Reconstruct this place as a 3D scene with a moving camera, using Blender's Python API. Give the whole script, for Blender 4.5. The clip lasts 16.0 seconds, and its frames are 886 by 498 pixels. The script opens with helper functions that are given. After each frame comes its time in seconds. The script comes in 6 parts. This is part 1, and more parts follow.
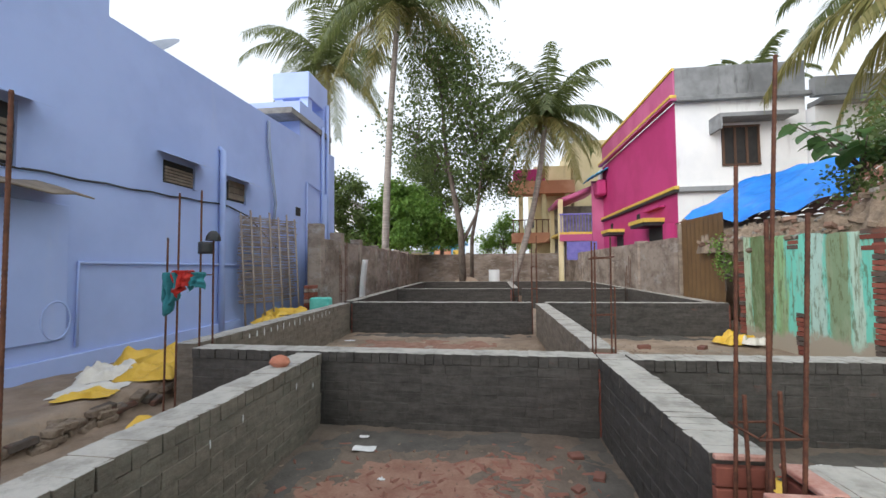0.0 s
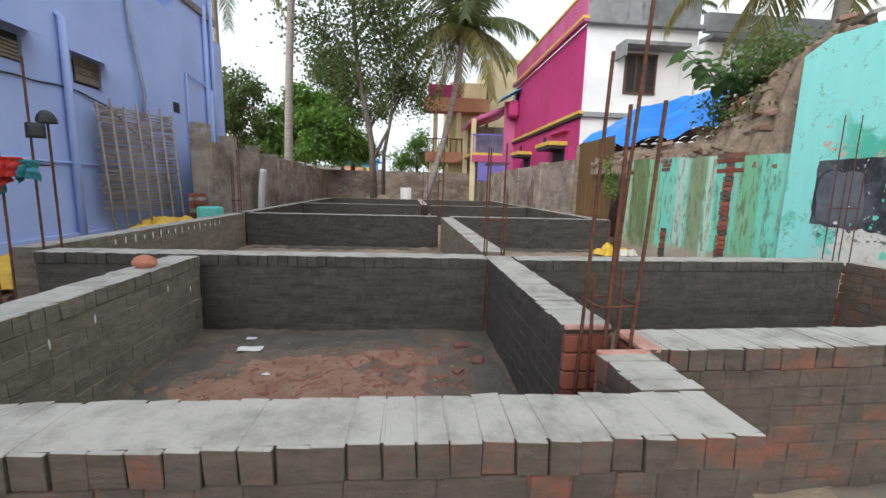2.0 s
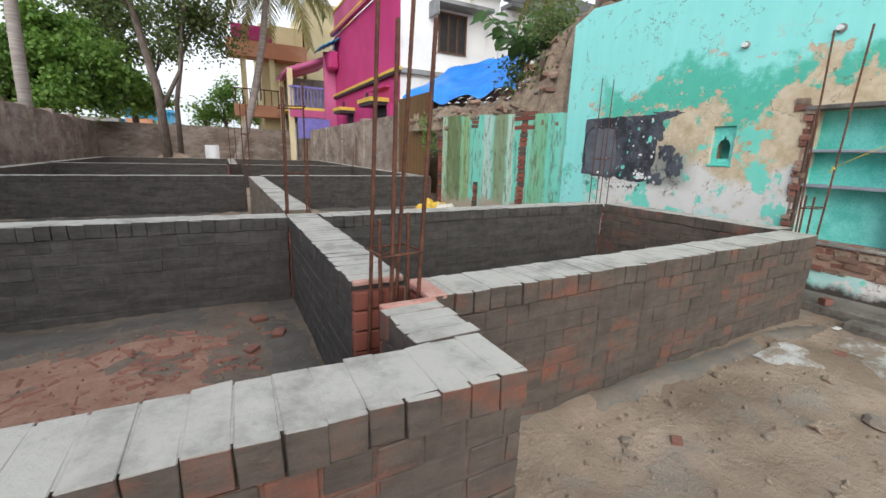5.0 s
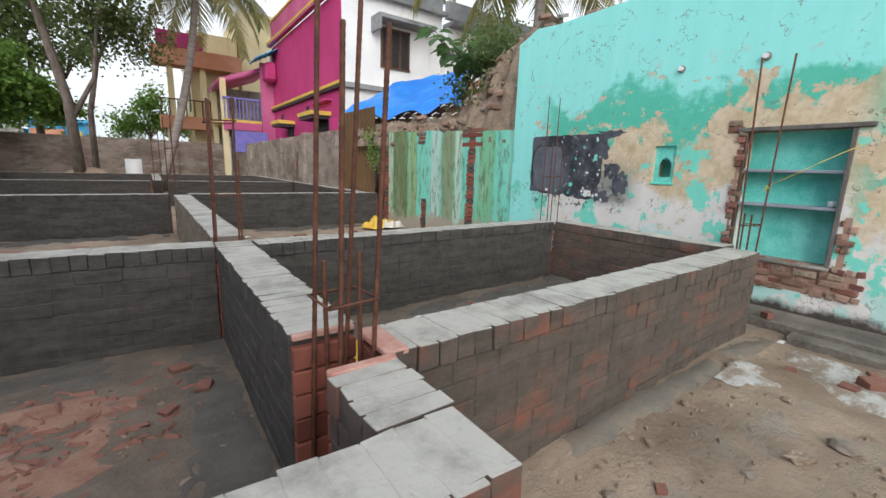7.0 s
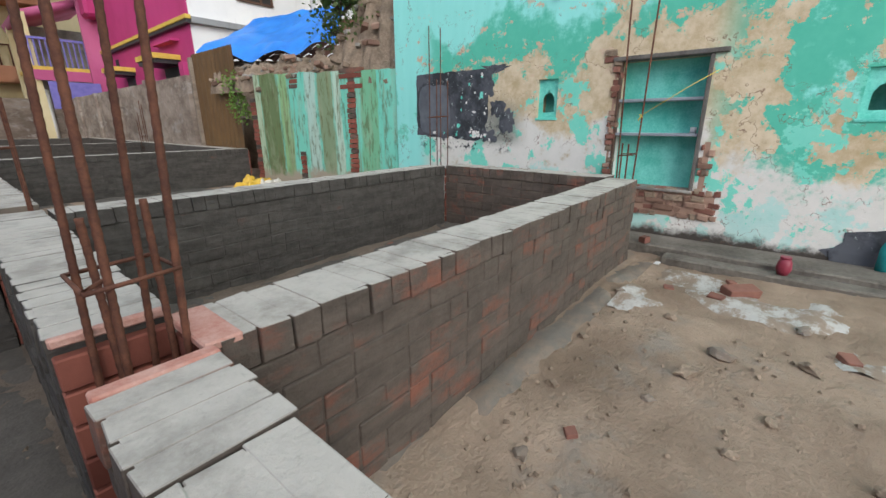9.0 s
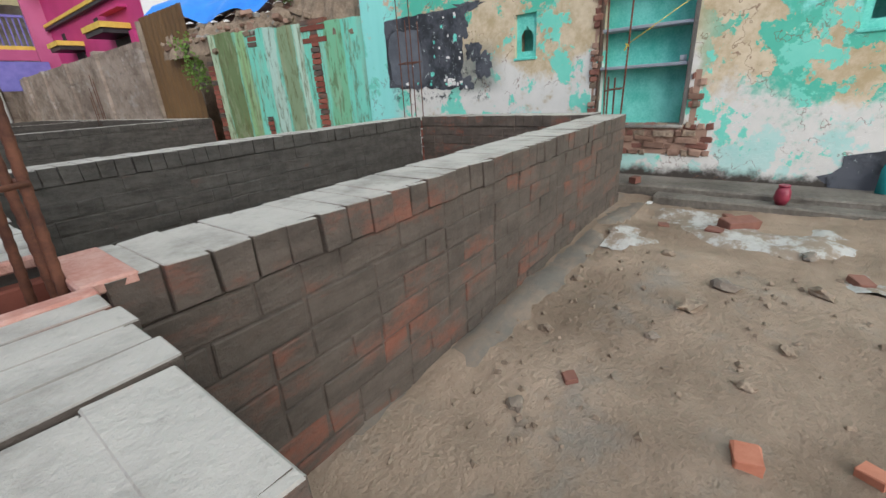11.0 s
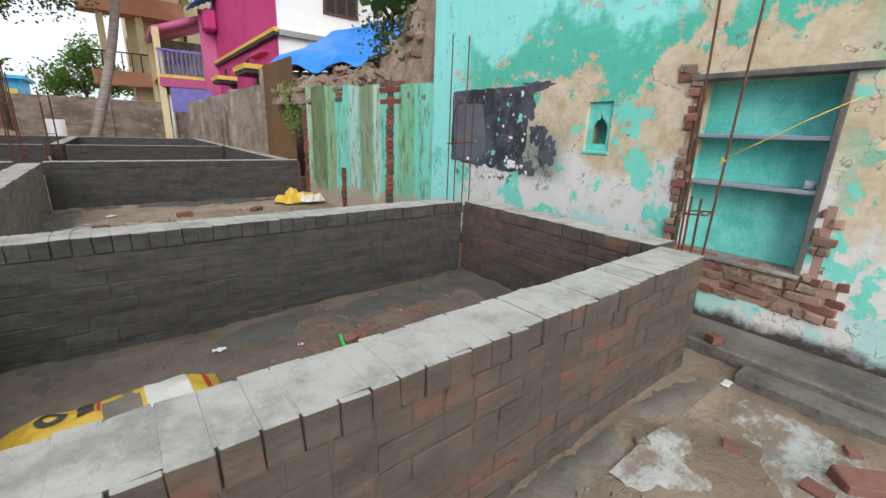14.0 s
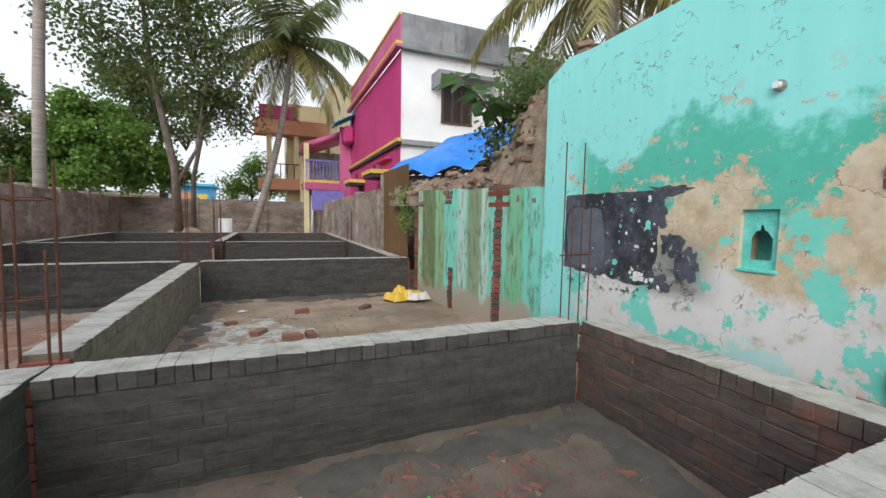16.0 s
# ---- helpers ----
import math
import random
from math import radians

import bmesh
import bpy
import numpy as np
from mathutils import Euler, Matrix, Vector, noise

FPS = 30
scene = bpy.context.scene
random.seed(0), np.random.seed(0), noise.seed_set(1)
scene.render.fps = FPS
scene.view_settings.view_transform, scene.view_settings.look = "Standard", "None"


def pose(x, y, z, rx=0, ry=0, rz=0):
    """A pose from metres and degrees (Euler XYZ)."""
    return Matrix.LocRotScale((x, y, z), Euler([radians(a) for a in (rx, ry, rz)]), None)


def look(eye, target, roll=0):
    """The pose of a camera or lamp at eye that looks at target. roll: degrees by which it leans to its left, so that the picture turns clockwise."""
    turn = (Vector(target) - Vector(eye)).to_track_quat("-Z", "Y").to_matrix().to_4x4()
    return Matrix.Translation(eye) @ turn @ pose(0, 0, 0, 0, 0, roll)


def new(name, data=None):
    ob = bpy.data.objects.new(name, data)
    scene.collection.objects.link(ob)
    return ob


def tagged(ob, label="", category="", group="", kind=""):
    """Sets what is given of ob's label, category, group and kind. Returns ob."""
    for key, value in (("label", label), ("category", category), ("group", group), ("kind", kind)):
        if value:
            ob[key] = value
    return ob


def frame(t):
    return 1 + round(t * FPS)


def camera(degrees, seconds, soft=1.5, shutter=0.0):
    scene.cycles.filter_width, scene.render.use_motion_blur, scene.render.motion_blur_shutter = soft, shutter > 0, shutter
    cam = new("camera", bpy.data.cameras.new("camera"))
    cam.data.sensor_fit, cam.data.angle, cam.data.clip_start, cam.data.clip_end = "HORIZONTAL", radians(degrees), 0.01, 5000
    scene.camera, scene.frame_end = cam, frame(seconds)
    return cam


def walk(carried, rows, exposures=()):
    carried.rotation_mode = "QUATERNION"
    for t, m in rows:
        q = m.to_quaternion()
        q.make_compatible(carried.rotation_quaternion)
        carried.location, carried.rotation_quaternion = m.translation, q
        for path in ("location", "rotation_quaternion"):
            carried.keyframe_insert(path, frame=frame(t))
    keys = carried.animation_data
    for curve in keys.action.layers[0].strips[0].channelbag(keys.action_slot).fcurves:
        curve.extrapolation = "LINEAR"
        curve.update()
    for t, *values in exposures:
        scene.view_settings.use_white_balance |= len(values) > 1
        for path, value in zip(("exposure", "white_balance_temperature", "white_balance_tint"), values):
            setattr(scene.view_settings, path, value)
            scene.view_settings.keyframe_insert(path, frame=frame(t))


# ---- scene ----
cam = camera(94.4, 16.0)
PATH = [
    (0, (0.557, 0.323, 1.441), (0.315, 2.306, 1.523), -0.5),
    (0.5, (0.612, 0.356, 1.422), (0.502, 2.353, 1.469), -0.1),
    (1, (0.677, 0.387, 1.385), (0.705, 2.386, 1.348), 0.4),
    (1.5, (0.708, 0.398, 1.333), (0.812, 2.389, 1.178), 1.0),
    (2, (0.716, 0.403, 1.273), (0.89, 2.373, 0.976), 1.5),
    (2.5, (0.733, 0.437, 1.204), (1.047, 2.366, 0.777), 1.9),
    (3, (0.704, 0.477, 1.176), (1.225, 2.342, 0.676), 1.7),
    (3.5, (0.709, 0.477, 1.165), (1.427, 2.267, 0.635), 1.5),
    (4, (0.813, 0.513, 1.154), (1.666, 2.248, 0.643), 1.8),
    (4.5, (0.937, 0.553, 1.177), (1.831, 2.278, 0.706), 2.0),
    (5, (1.014, 0.587, 1.181), (1.93, 2.305, 0.725), 1.8),
    (5.2, (1.037, 0.616, 1.178), (2.002, 2.312, 0.74), 1.6),
    (7.5, (1.144, 0.892, 1.229), (2.33, 2.454, 0.837), 1.6),
    (8, (1.281, 0.96, 1.194), (2.55, 2.435, 0.732), 1.4),
    (8.5, (1.371, 0.989, 1.148), (2.731, 2.356, 0.619), 0.9),
    (9, (1.389, 1.012, 1.101), (2.851, 2.245, 0.516), -0.2),
    (9.5, (1.401, 1.068, 1.04), (2.912, 2.196, 0.375), -1.8),
    (9.7, (1.41, 1.084, 1.007), (2.93, 2.167, 0.288), -2.3),
    (11.8, (1.74, 1.084, 0.911), (3.099, 2.335, 0.145), -4.9),
    (12, (1.808, 1.088, 0.919), (3.125, 2.357, 0.109), -5.0),
    (12.5, (2.002, 1.11, 0.967), (3.24, 2.455, 0.156), -4.2),
    (13, (2.161, 1.112, 1.06), (3.394, 2.481, 0.281), -1.8),
    (13.5, (2.38, 1.126, 1.156), (3.606, 2.565, 0.503), 0.7),
    (14, (2.514, 1.136, 1.252), (3.696, 2.655, 0.707), 2.2),
    (14.5, (2.584, 1.261, 1.313), (3.709, 2.853, 0.865), 2.9),
    (15, (2.627, 1.364, 1.336), (3.64, 3.059, 1.021), 2.7),
    (15.5, (2.636, 1.417, 1.394), (3.52, 3.197, 1.168), 1.7),
    (16, (2.719, 1.466, 1.445), (3.483, 3.307, 1.292), 1.1),
]
walk(cam, [(t, look(eye, target, roll)) for t, eye, target, roll in PATH],
     exposures=[(0, 0.95), (2, 0.95), (4, 1.05), (5, 1.0), (8.5, 0.85), (9.5, 0.83), (12, 0.98), (13, 1.1), (14, 0.98), (15, 0.9), (16, 0.88)])

# ---- world and light ----
world = bpy.data.worlds.new("world")
scene.world = world
world.use_nodes = True
wn = world.node_tree
sky = wn.nodes.new("ShaderNodeTexSky")
sky.sky_type = 'NISHITA'
sky.sun_disc = False
sky.sun_elevation = radians(24)
sky.sun_rotation = radians(223)
sky.dust_density = 6.0
sky.ozone_density = 0.6
cloud = wn.nodes.new("ShaderNodeHueSaturation")
cloud.inputs["Saturation"].default_value = 0.22
bg = wn.nodes["Background"]
wn.links.new(sky.outputs[0], cloud.inputs["Color"])
overcast = wn.nodes.new("ShaderNodeMix")
overcast.data_type = 'RGBA'
overcast.inputs[0].default_value = 0.78
overcast.inputs[7].default_value = (4.0, 4.35, 4.75, 1)
wn.links.new(cloud.outputs[0], overcast.inputs[6])
wn.links.new(overcast.outputs[2], bg.inputs[0])
bg.inputs[1].default_value = 0.15
sun_data = bpy.data.lights.new("sun", 'SUN')
sun_data.energy = 1.0
sun_data.angle = radians(60)
sun_data.color = (1.0, 0.985, 0.96)
sun = new("sun", sun_data)
sun.matrix_world = look((-17, -25, 19), (2, 4, 0))


# ---- materials ----
class Nodes:
    """A small wrapper to write node materials briefly."""

    def __init__(self, name, rough=0.8, metal=0.0):
        self.m = bpy.data.materials.new(name)
        self.m.use_nodes = True
        self.t = self.m.node_tree
        self.b = self.t.nodes["Principled BSDF"]
        self.b.inputs["Roughness"].default_value = rough
        self.b.inputs["Metallic"].default_value = metal
        self.geo = self.t.nodes.new("ShaderNodeNewGeometry")
        self.pos = self.geo.outputs["Position"]
        sep = self.t.nodes.new("ShaderNodeSeparateXYZ")
        self.t.links.new(self.pos, sep.inputs[0])
        self.x, self.y, self.z = sep.outputs
        info = self.t.nodes.new("ShaderNodeObjectInfo")
        self.rnd = info.outputs["Random"]

    def put(self, sock, v):
        if isinstance(v, (int, float, tuple)):
            if isinstance(v, tuple) and len(v) == 3 and len(sock.default_value) == 4:
                v = (*v, 1)
            sock.default_value = v
        else:
            self.t.links.new(v, sock)

    def noise(self, scale, detail=5.0, rough=0.6, stretch=(1, 1, 1), shift=0.0):
        mp = self.t.nodes.new("ShaderNodeMapping")
        mp.inputs["Scale"].default_value = stretch
        mp.inputs["Location"].default_value = (shift, shift * 0.7, shift * 1.3)
        self.t.links.new(self.pos, mp.inputs[0])
        n = self.t.nodes.new("ShaderNodeTexNoise")
        n.inputs["Scale"].default_value = scale
        n.inputs["Detail"].default_value = detail
        n.inputs["Roughness"].default_value = rough
        self.t.links.new(mp.outputs[0], n.inputs["Vector"])
        return n.outputs[0]

    def op(self, kind, a, b=0.0):
        n = self.t.nodes.new("ShaderNodeMath")
        n.operation = kind
        self.put(n.inputs[0], a)
        self.put(n.inputs[1], b)
        return n.outputs[0]

    def ramp(self, v, lo, hi):
        n = self.t.nodes.new("ShaderNodeMapRange")
        n.interpolation_type = 'SMOOTHSTEP'
        self.put(n.inputs[0], v)
        if lo < hi:
            n.inputs[1].default_value, n.inputs[2].default_value = lo, hi
            n.inputs[3].default_value, n.inputs[4].default_value = 0.0, 1.0
        else:
            n.inputs[1].default_value, n.inputs[2].default_value = hi, lo
            n.inputs[3].default_value, n.inputs[4].default_value = 1.0, 0.0
        return n.outputs[0]

    def mix(self, f, a, b):
        n = self.t.nodes.new("ShaderNodeMix")
        n.data_type = 'RGBA'
        self.put(n.inputs[0], f)
        self.put(n.inputs[6], a)
        self.put(n.inputs[7], b)
        return n.outputs[2]

    def done(self, colour, height=None, strength=0.3, dist=0.02, rough=None):
        self.put(self.b.inputs["Base Color"], colour)
        if rough is not None:
            self.put(self.b.inputs["Roughness"], rough)
        if height is not None:
            bump = self.t.nodes.new("ShaderNodeBump")
            bump.inputs["Strength"].default_value = strength
            bump.inputs["Distance"].default_value = dist
            self.t.links.new(height, bump.inputs["Height"])
            self.t.links.new(bump.outputs[0], self.b.inputs["Normal"])
        return self.m


def grainy(name, a, b, scale=6.0, rough=0.85, bump=0.25, fine=60.0, metal=0.0, dist=0.01, stretch=(1, 1, 1)):
    """A material that varies between two colours at a broad and a fine scale."""
    n = Nodes(name, rough, metal)
    broad = n.noise(scale, 6.0, 0.65, stretch)
    grain = n.noise(fine, 3.0, 0.6)
    f = n.ramp(n.op('ADD', n.op('MULTIPLY', broad, 0.75), n.op('MULTIPLY', grain, 0.25)), 0.3, 0.7)
    return n.done(n.mix(f, a, b), grain, bump, dist)


def varied(name, a, b, rough=0.8, scale=8.0):
    """Differs from piece to piece as well as over each piece."""
    n = Nodes(name, rough)
    g = n.noise(scale, 5.0)
    f = n.ramp(n.op('ADD', n.op('MULTIPLY', n.rnd, 0.6), n.op('MULTIPLY', g, 0.6)), 0.25, 0.95)
    return n.done(n.mix(f, a, b), n.noise(70.0, 3.0), 0.25, 0.006)


def make_brick(name, lo, hi, dull, pale, red_a=(0.17, 0.060, 0.038), red_b=(0.25, 0.100, 0.066)):
    """Red brick washed with cement: lo and hi set how much of the red shows. Upward faces above about z 0.62 are paler.
    """
    n = Nodes(name, 0.85)
    red = n.mix(n.noise(30.0, 4.0), red_a, red_b)
    trowel = n.noise(3.0, 8.0, 0.72, (1, 1, 5.0), 2.0)
    cem = n.mix(n.ramp(n.op('ADD', n.op('MULTIPLY', trowel, 0.6), n.op('MULTIPLY', n.noise(16.0, 6.0, 0.7), 0.4)), 0.36, 0.64), dull, pale)
    tone = n.op('ADD', 0.88, n.op('MULTIPLY', n.rnd, 0.22))
    tint = n.t.nodes.new("ShaderNodeVectorMath")
    tint.operation = 'SCALE'
    n.t.links.new(cem, tint.inputs[0])
    n.t.links.new(tone, tint.inputs["Scale"])
    show = n.op('ADD', n.noise(3.6, 7.0, 0.72, (1, 1, 2.2)), n.op('MULTIPLY', n.rnd, 0.18))
    body = n.mix(n.ramp(show, lo, hi), tint.outputs[0], red)
    lime = n.ramp(n.noise(11.0, 8.0, 0.75, (1, 1, 2.5), 14.0), 0.66, 0.76)
    body = n.mix(n.op('MULTIPLY', lime, 0.35), body, (0.34, 0.31, 0.27))
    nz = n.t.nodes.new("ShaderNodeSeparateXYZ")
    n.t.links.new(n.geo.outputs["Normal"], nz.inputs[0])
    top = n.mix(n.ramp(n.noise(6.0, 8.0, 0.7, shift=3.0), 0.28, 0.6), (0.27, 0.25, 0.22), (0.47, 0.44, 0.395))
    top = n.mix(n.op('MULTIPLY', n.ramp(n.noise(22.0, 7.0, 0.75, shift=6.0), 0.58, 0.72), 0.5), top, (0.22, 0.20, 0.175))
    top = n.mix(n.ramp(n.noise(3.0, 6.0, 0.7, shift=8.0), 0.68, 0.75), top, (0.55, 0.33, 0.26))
    # Picks faces turned upward near the wall top for the paler colour.
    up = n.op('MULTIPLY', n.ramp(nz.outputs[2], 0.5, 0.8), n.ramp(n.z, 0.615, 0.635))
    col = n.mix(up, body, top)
    h = n.op('ADD', n.noise(45.0, 5.0, 0.7), n.op('MULTIPLY', n.noise(9.0, 4.0, 0.6, (1, 1, 2.5)), 1.8))
    return n.done(col, h, 0.45, 0.015)


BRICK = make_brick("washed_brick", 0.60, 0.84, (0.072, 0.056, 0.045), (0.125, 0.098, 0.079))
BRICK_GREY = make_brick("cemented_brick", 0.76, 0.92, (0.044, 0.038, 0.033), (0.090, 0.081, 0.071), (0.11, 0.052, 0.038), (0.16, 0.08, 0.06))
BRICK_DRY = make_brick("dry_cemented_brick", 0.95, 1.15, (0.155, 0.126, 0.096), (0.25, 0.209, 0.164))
BRICK_RED = varied("raw_red_brick", (0.16, 0.045, 0.030), (0.28, 0.09, 0.06), 0.85, 14.0)
BRICK_DULL = varied("dusty_red_brick", (0.16, 0.065, 0.048), (0.27, 0.125, 0.092), 0.9, 18.0)
BRICK_OLD = varied("old_crumbling_brick", (0.15, 0.085, 0.06), (0.34, 0.22, 0.165), 0.9, 20.0)
PALE_RED = grainy("cement_dusted_red_brick", (0.40, 0.15, 0.11), (0.56, 0.34, 0.28), 12.0, 0.9, 0.5, 90.0)


def make_sand():
    n = Nodes("damp_sand", 0.95)
    broad = n.ramp(n.noise(0.9, 6.0, 0.65), 0.35, 0.68)
    col = n.mix(broad, (0.23, 0.164, 0.114), (0.42, 0.312, 0.230))
    grey = n.ramp(n.noise(1.3, 6.0, 0.7, shift=5.0), 0.54, 0.68)
    col = n.mix(n.op('MULTIPLY', grey, 0.6), col, (0.26, 0.24, 0.21))
    speck = n.ramp(n.noise(26.0, 5.0, 0.75, shift=2.0), 0.60, 0.72)
    col = n.mix(n.op('MULTIPLY', speck, 0.35), col, (0.15, 0.108, 0.08))
    h = n.op('ADD', n.noise(38.0, 6.0, 0.7), n.op('MULTIPLY', n.noise(7.0, 4.0), 2.0))
    return n.done(col, h, 0.8, 0.025)


SAND = make_sand()
RED_DUST = grainy("brick_dust", (0.22, 0.105, 0.072), (0.33, 0.195, 0.140), 6.0, 0.95, 0.5, 50.0)
# Darker cement for the mortar strips inside the rooms.
CEMENT_DARK = grainy("dark_cement_slurry", (0.075, 0.066, 0.057), (0.135, 0.118, 0.10), 5.0, 0.9, 0.5, 60.0)
# Darker brown than the open ground, for two room floors.
ROOM_SAND = grainy("dark_floor_sand", (0.105, 0.080, 0.061), (0.20, 0.152, 0.116), 3.0, 0.92, 0.6, 45.0, 0.0, 0.02)
MUDDY = grainy("muddy_concrete", (0.075, 0.065, 0.053), (0.21, 0.188, 0.16), 2.6, 0.85, 0.6, 35.0, 0.0, 0.02)


def make_spill(name, a, b, lo, hi, scale):
    """Dried slurry through which the sand shows in streaks."""
    n = Nodes(name, 0.92)
    sand = n.mix(n.noise(2.0, 6.0), (0.22, 0.168, 0.126), (0.34, 0.262, 0.20))
    crust = n.mix(n.noise(14.0, 5.0, 0.7), a, b)
    f = n.ramp(n.noise(scale, 9.0, 0.74, (1, 1.6, 1)), lo, hi)
    return n.done(n.mix(f, sand, crust), n.noise(34.0, 6.0, 0.7), 0.6, 0.02)


CEMENT = make_spill("spilled_cement", (0.14, 0.124, 0.105), (0.22, 0.196, 0.168), 0.34, 0.62, 3.5)
LIME = make_spill("pale_cement_crust", (0.36, 0.345, 0.325), (0.62, 0.60, 0.57), 0.44, 0.58, 4.5)
EARTH = grainy("rubble_earth", (0.15, 0.11, 0.08), (0.34, 0.26, 0.19), 5.0, 0.95, 0.8, 30.0, 0.0, 0.03)
CONCRETE = grainy("old_concrete", (0.16, 0.15, 0.135), (0.34, 0.32, 0.29), 3.0, 0.9, 0.4, 50.0)


def make_green():
    """Aqua limewash over teal over bare cream plaster, worn away in patches."""
    n = Nodes("peeling_green_plaster", 0.85)
    big = n.noise(1.3, 8.0, 0.68)
    big2 = n.noise(1.9, 8.0, 0.7, shift=11.0)
    mid = n.noise(6.0, 6.0, 0.7, shift=4.0)
    streak = n.noise(7.0, 5.0, 0.6, (1, 1, 0.12))
    aqua = n.mix(streak, (0.23, 0.70, 0.64), (0.33, 0.80, 0.75))
    teal = n.mix(mid, (0.055, 0.42, 0.30), (0.12, 0.56, 0.42))
    bare = n.mix(n.ramp(mid, 0.3, 0.7), (0.44, 0.34, 0.20), (0.66, 0.56, 0.41))
    chalk = n.mix(mid, (0.55, 0.56, 0.52), (0.76, 0.73, 0.70))
    zz = n.op('ADD', n.z, n.op('MULTIPLY', n.op('SUBTRACT', big, 0.5), 1.5))
    zs = n.op('SUBTRACT', n.op('ADD', n.z, n.op('MULTIPLY', n.op('SUBTRACT', big2, 0.5), 1.9)), n.op('MULTIPLY', n.ramp(n.y, 3.1, 2.3), 0.34))
    col = n.mix(n.op('MULTIPLY', n.ramp(zz, 2.16, 1.98), n.op('MULTIPLY', n.ramp(big2, 0.30, 0.42), n.ramp(n.y, 4.95, 4.55))), aqua, teal)
    worn = n.op('MULTIPLY', n.ramp(zs, 1.72, 1.66), n.op('MULTIPLY', n.ramp(n.y, 4.75, 4.3), n.op('MAXIMUM', n.ramp(n.y, 1.35, 1.75), n.ramp(n.noise(2.3, 7.0, 0.68, shift=71.0), 0.50, 0.52))))
    col = n.mix(worn, col, bare)
    zl = n.op('ADD', zz, n.op('MULTIPLY', n.ramp(n.y, 1.75, 1.45), 0.42))
    pale = n.op('MULTIPLY', n.ramp(zl, 1.22, 1.05), n.ramp(n.y, 5.0, 4.6))
    col = n.mix(n.op('MULTIPLY', pale, n.ramp(mid, 0.25, 0.45)), col, chalk)
    scraps = n.op('MULTIPLY', n.ramp(n.noise(2.6, 7.0, 0.68, shift=21.0), 0.55, 0.57), n.ramp(n.z, 1.7, 1.5))
    col = n.mix(scraps, col, n.mix(mid, (0.12, 0.58, 0.46), (0.24, 0.70, 0.58)))
    low = n.op('MULTIPLY', n.ramp(zz, 0.62, 0.5), n.ramp(n.noise(2.2, 6.0, 0.7, shift=31.0), 0.53, 0.56))
    col = n.mix(low, col, n.mix(mid, (0.26, 0.60, 0.56), (0.62, 0.72, 0.68)))
    smoke = n.op('MULTIPLY', n.op('MULTIPLY', n.ramp(n.y, 3.28, 3.6), n.ramp(n.y, 4.1, 3.8)), n.op('MULTIPLY', n.ramp(n.z, 0.80, 0.95), n.ramp(n.z, 1.45, 1.1)))
    col = n.mix(n.op('MULTIPLY', smoke, n.ramp(mid, 0.3, 0.5)), col, (0.24, 0.25, 0.22))
    soot = n.op('MULTIPLY', n.op('MULTIPLY', n.ramp(n.y, 3.45, 3.6), n.ramp(n.y, 5.0, 4.8)), n.op('MULTIPLY', n.ramp(n.z, 0.74, 0.84), n.ramp(n.z, 1.3, 1.0)))
    col = n.mix(n.op('MULTIPLY', soot, n.ramp(n.noise(13.0, 8.0, 0.75, shift=41.0), 0.54, 0.58)), col, (0.035, 0.04, 0.045))
    wet = n.ramp(n.op('ADD', n.z, n.op('MULTIPLY', n.noise(4.0, 6.0, 0.7, shift=51.0), 0.26)), 0.34, 0.25)
    col = n.mix(wet, col, (0.05, 0.042, 0.035))
    scar = n.op('MULTIPLY', n.ramp(n.noise(3.1, 7.0, 0.7, (1, 1, 1.6), 83.0), 0.60, 0.615), n.op('MULTIPLY', n.ramp(n.z, 2.45, 2.2), n.ramp(n.z, 1.5, 1.62)))
    col = n.mix(scar, col, n.mix(mid, (0.50, 0.36, 0.24), (0.66, 0.52, 0.40)))
    cracks = n.ramp(n.op('ABSOLUTE', n.op('SUBTRACT', n.noise(1.6, 5.0, 0.6, shift=61.0), 0.5)), 0.006, 0.0)
    col = n.mix(n.op('MULTIPLY', n.op('MULTIPLY', cracks, n.ramp(mid, 0.46, 0.56)), 0.75), col, (0.17, 0.085, 0.055))
    dirt = n.op('MULTIPLY', n.ramp(n.noise(9.0, 8.0, 0.75, shift=17.0), 0.60, 0.72), 0.55)
    col = n.mix(dirt, col, (0.16, 0.15, 0.12))
    h = n.op('SUBTRACT', n.op('MULTIPLY', mid, 0.35), n.op('ADD', worn, n.op('MULTIPLY', scraps, -0.6)))
    return n.done(col, h, 0.35, 0.012)


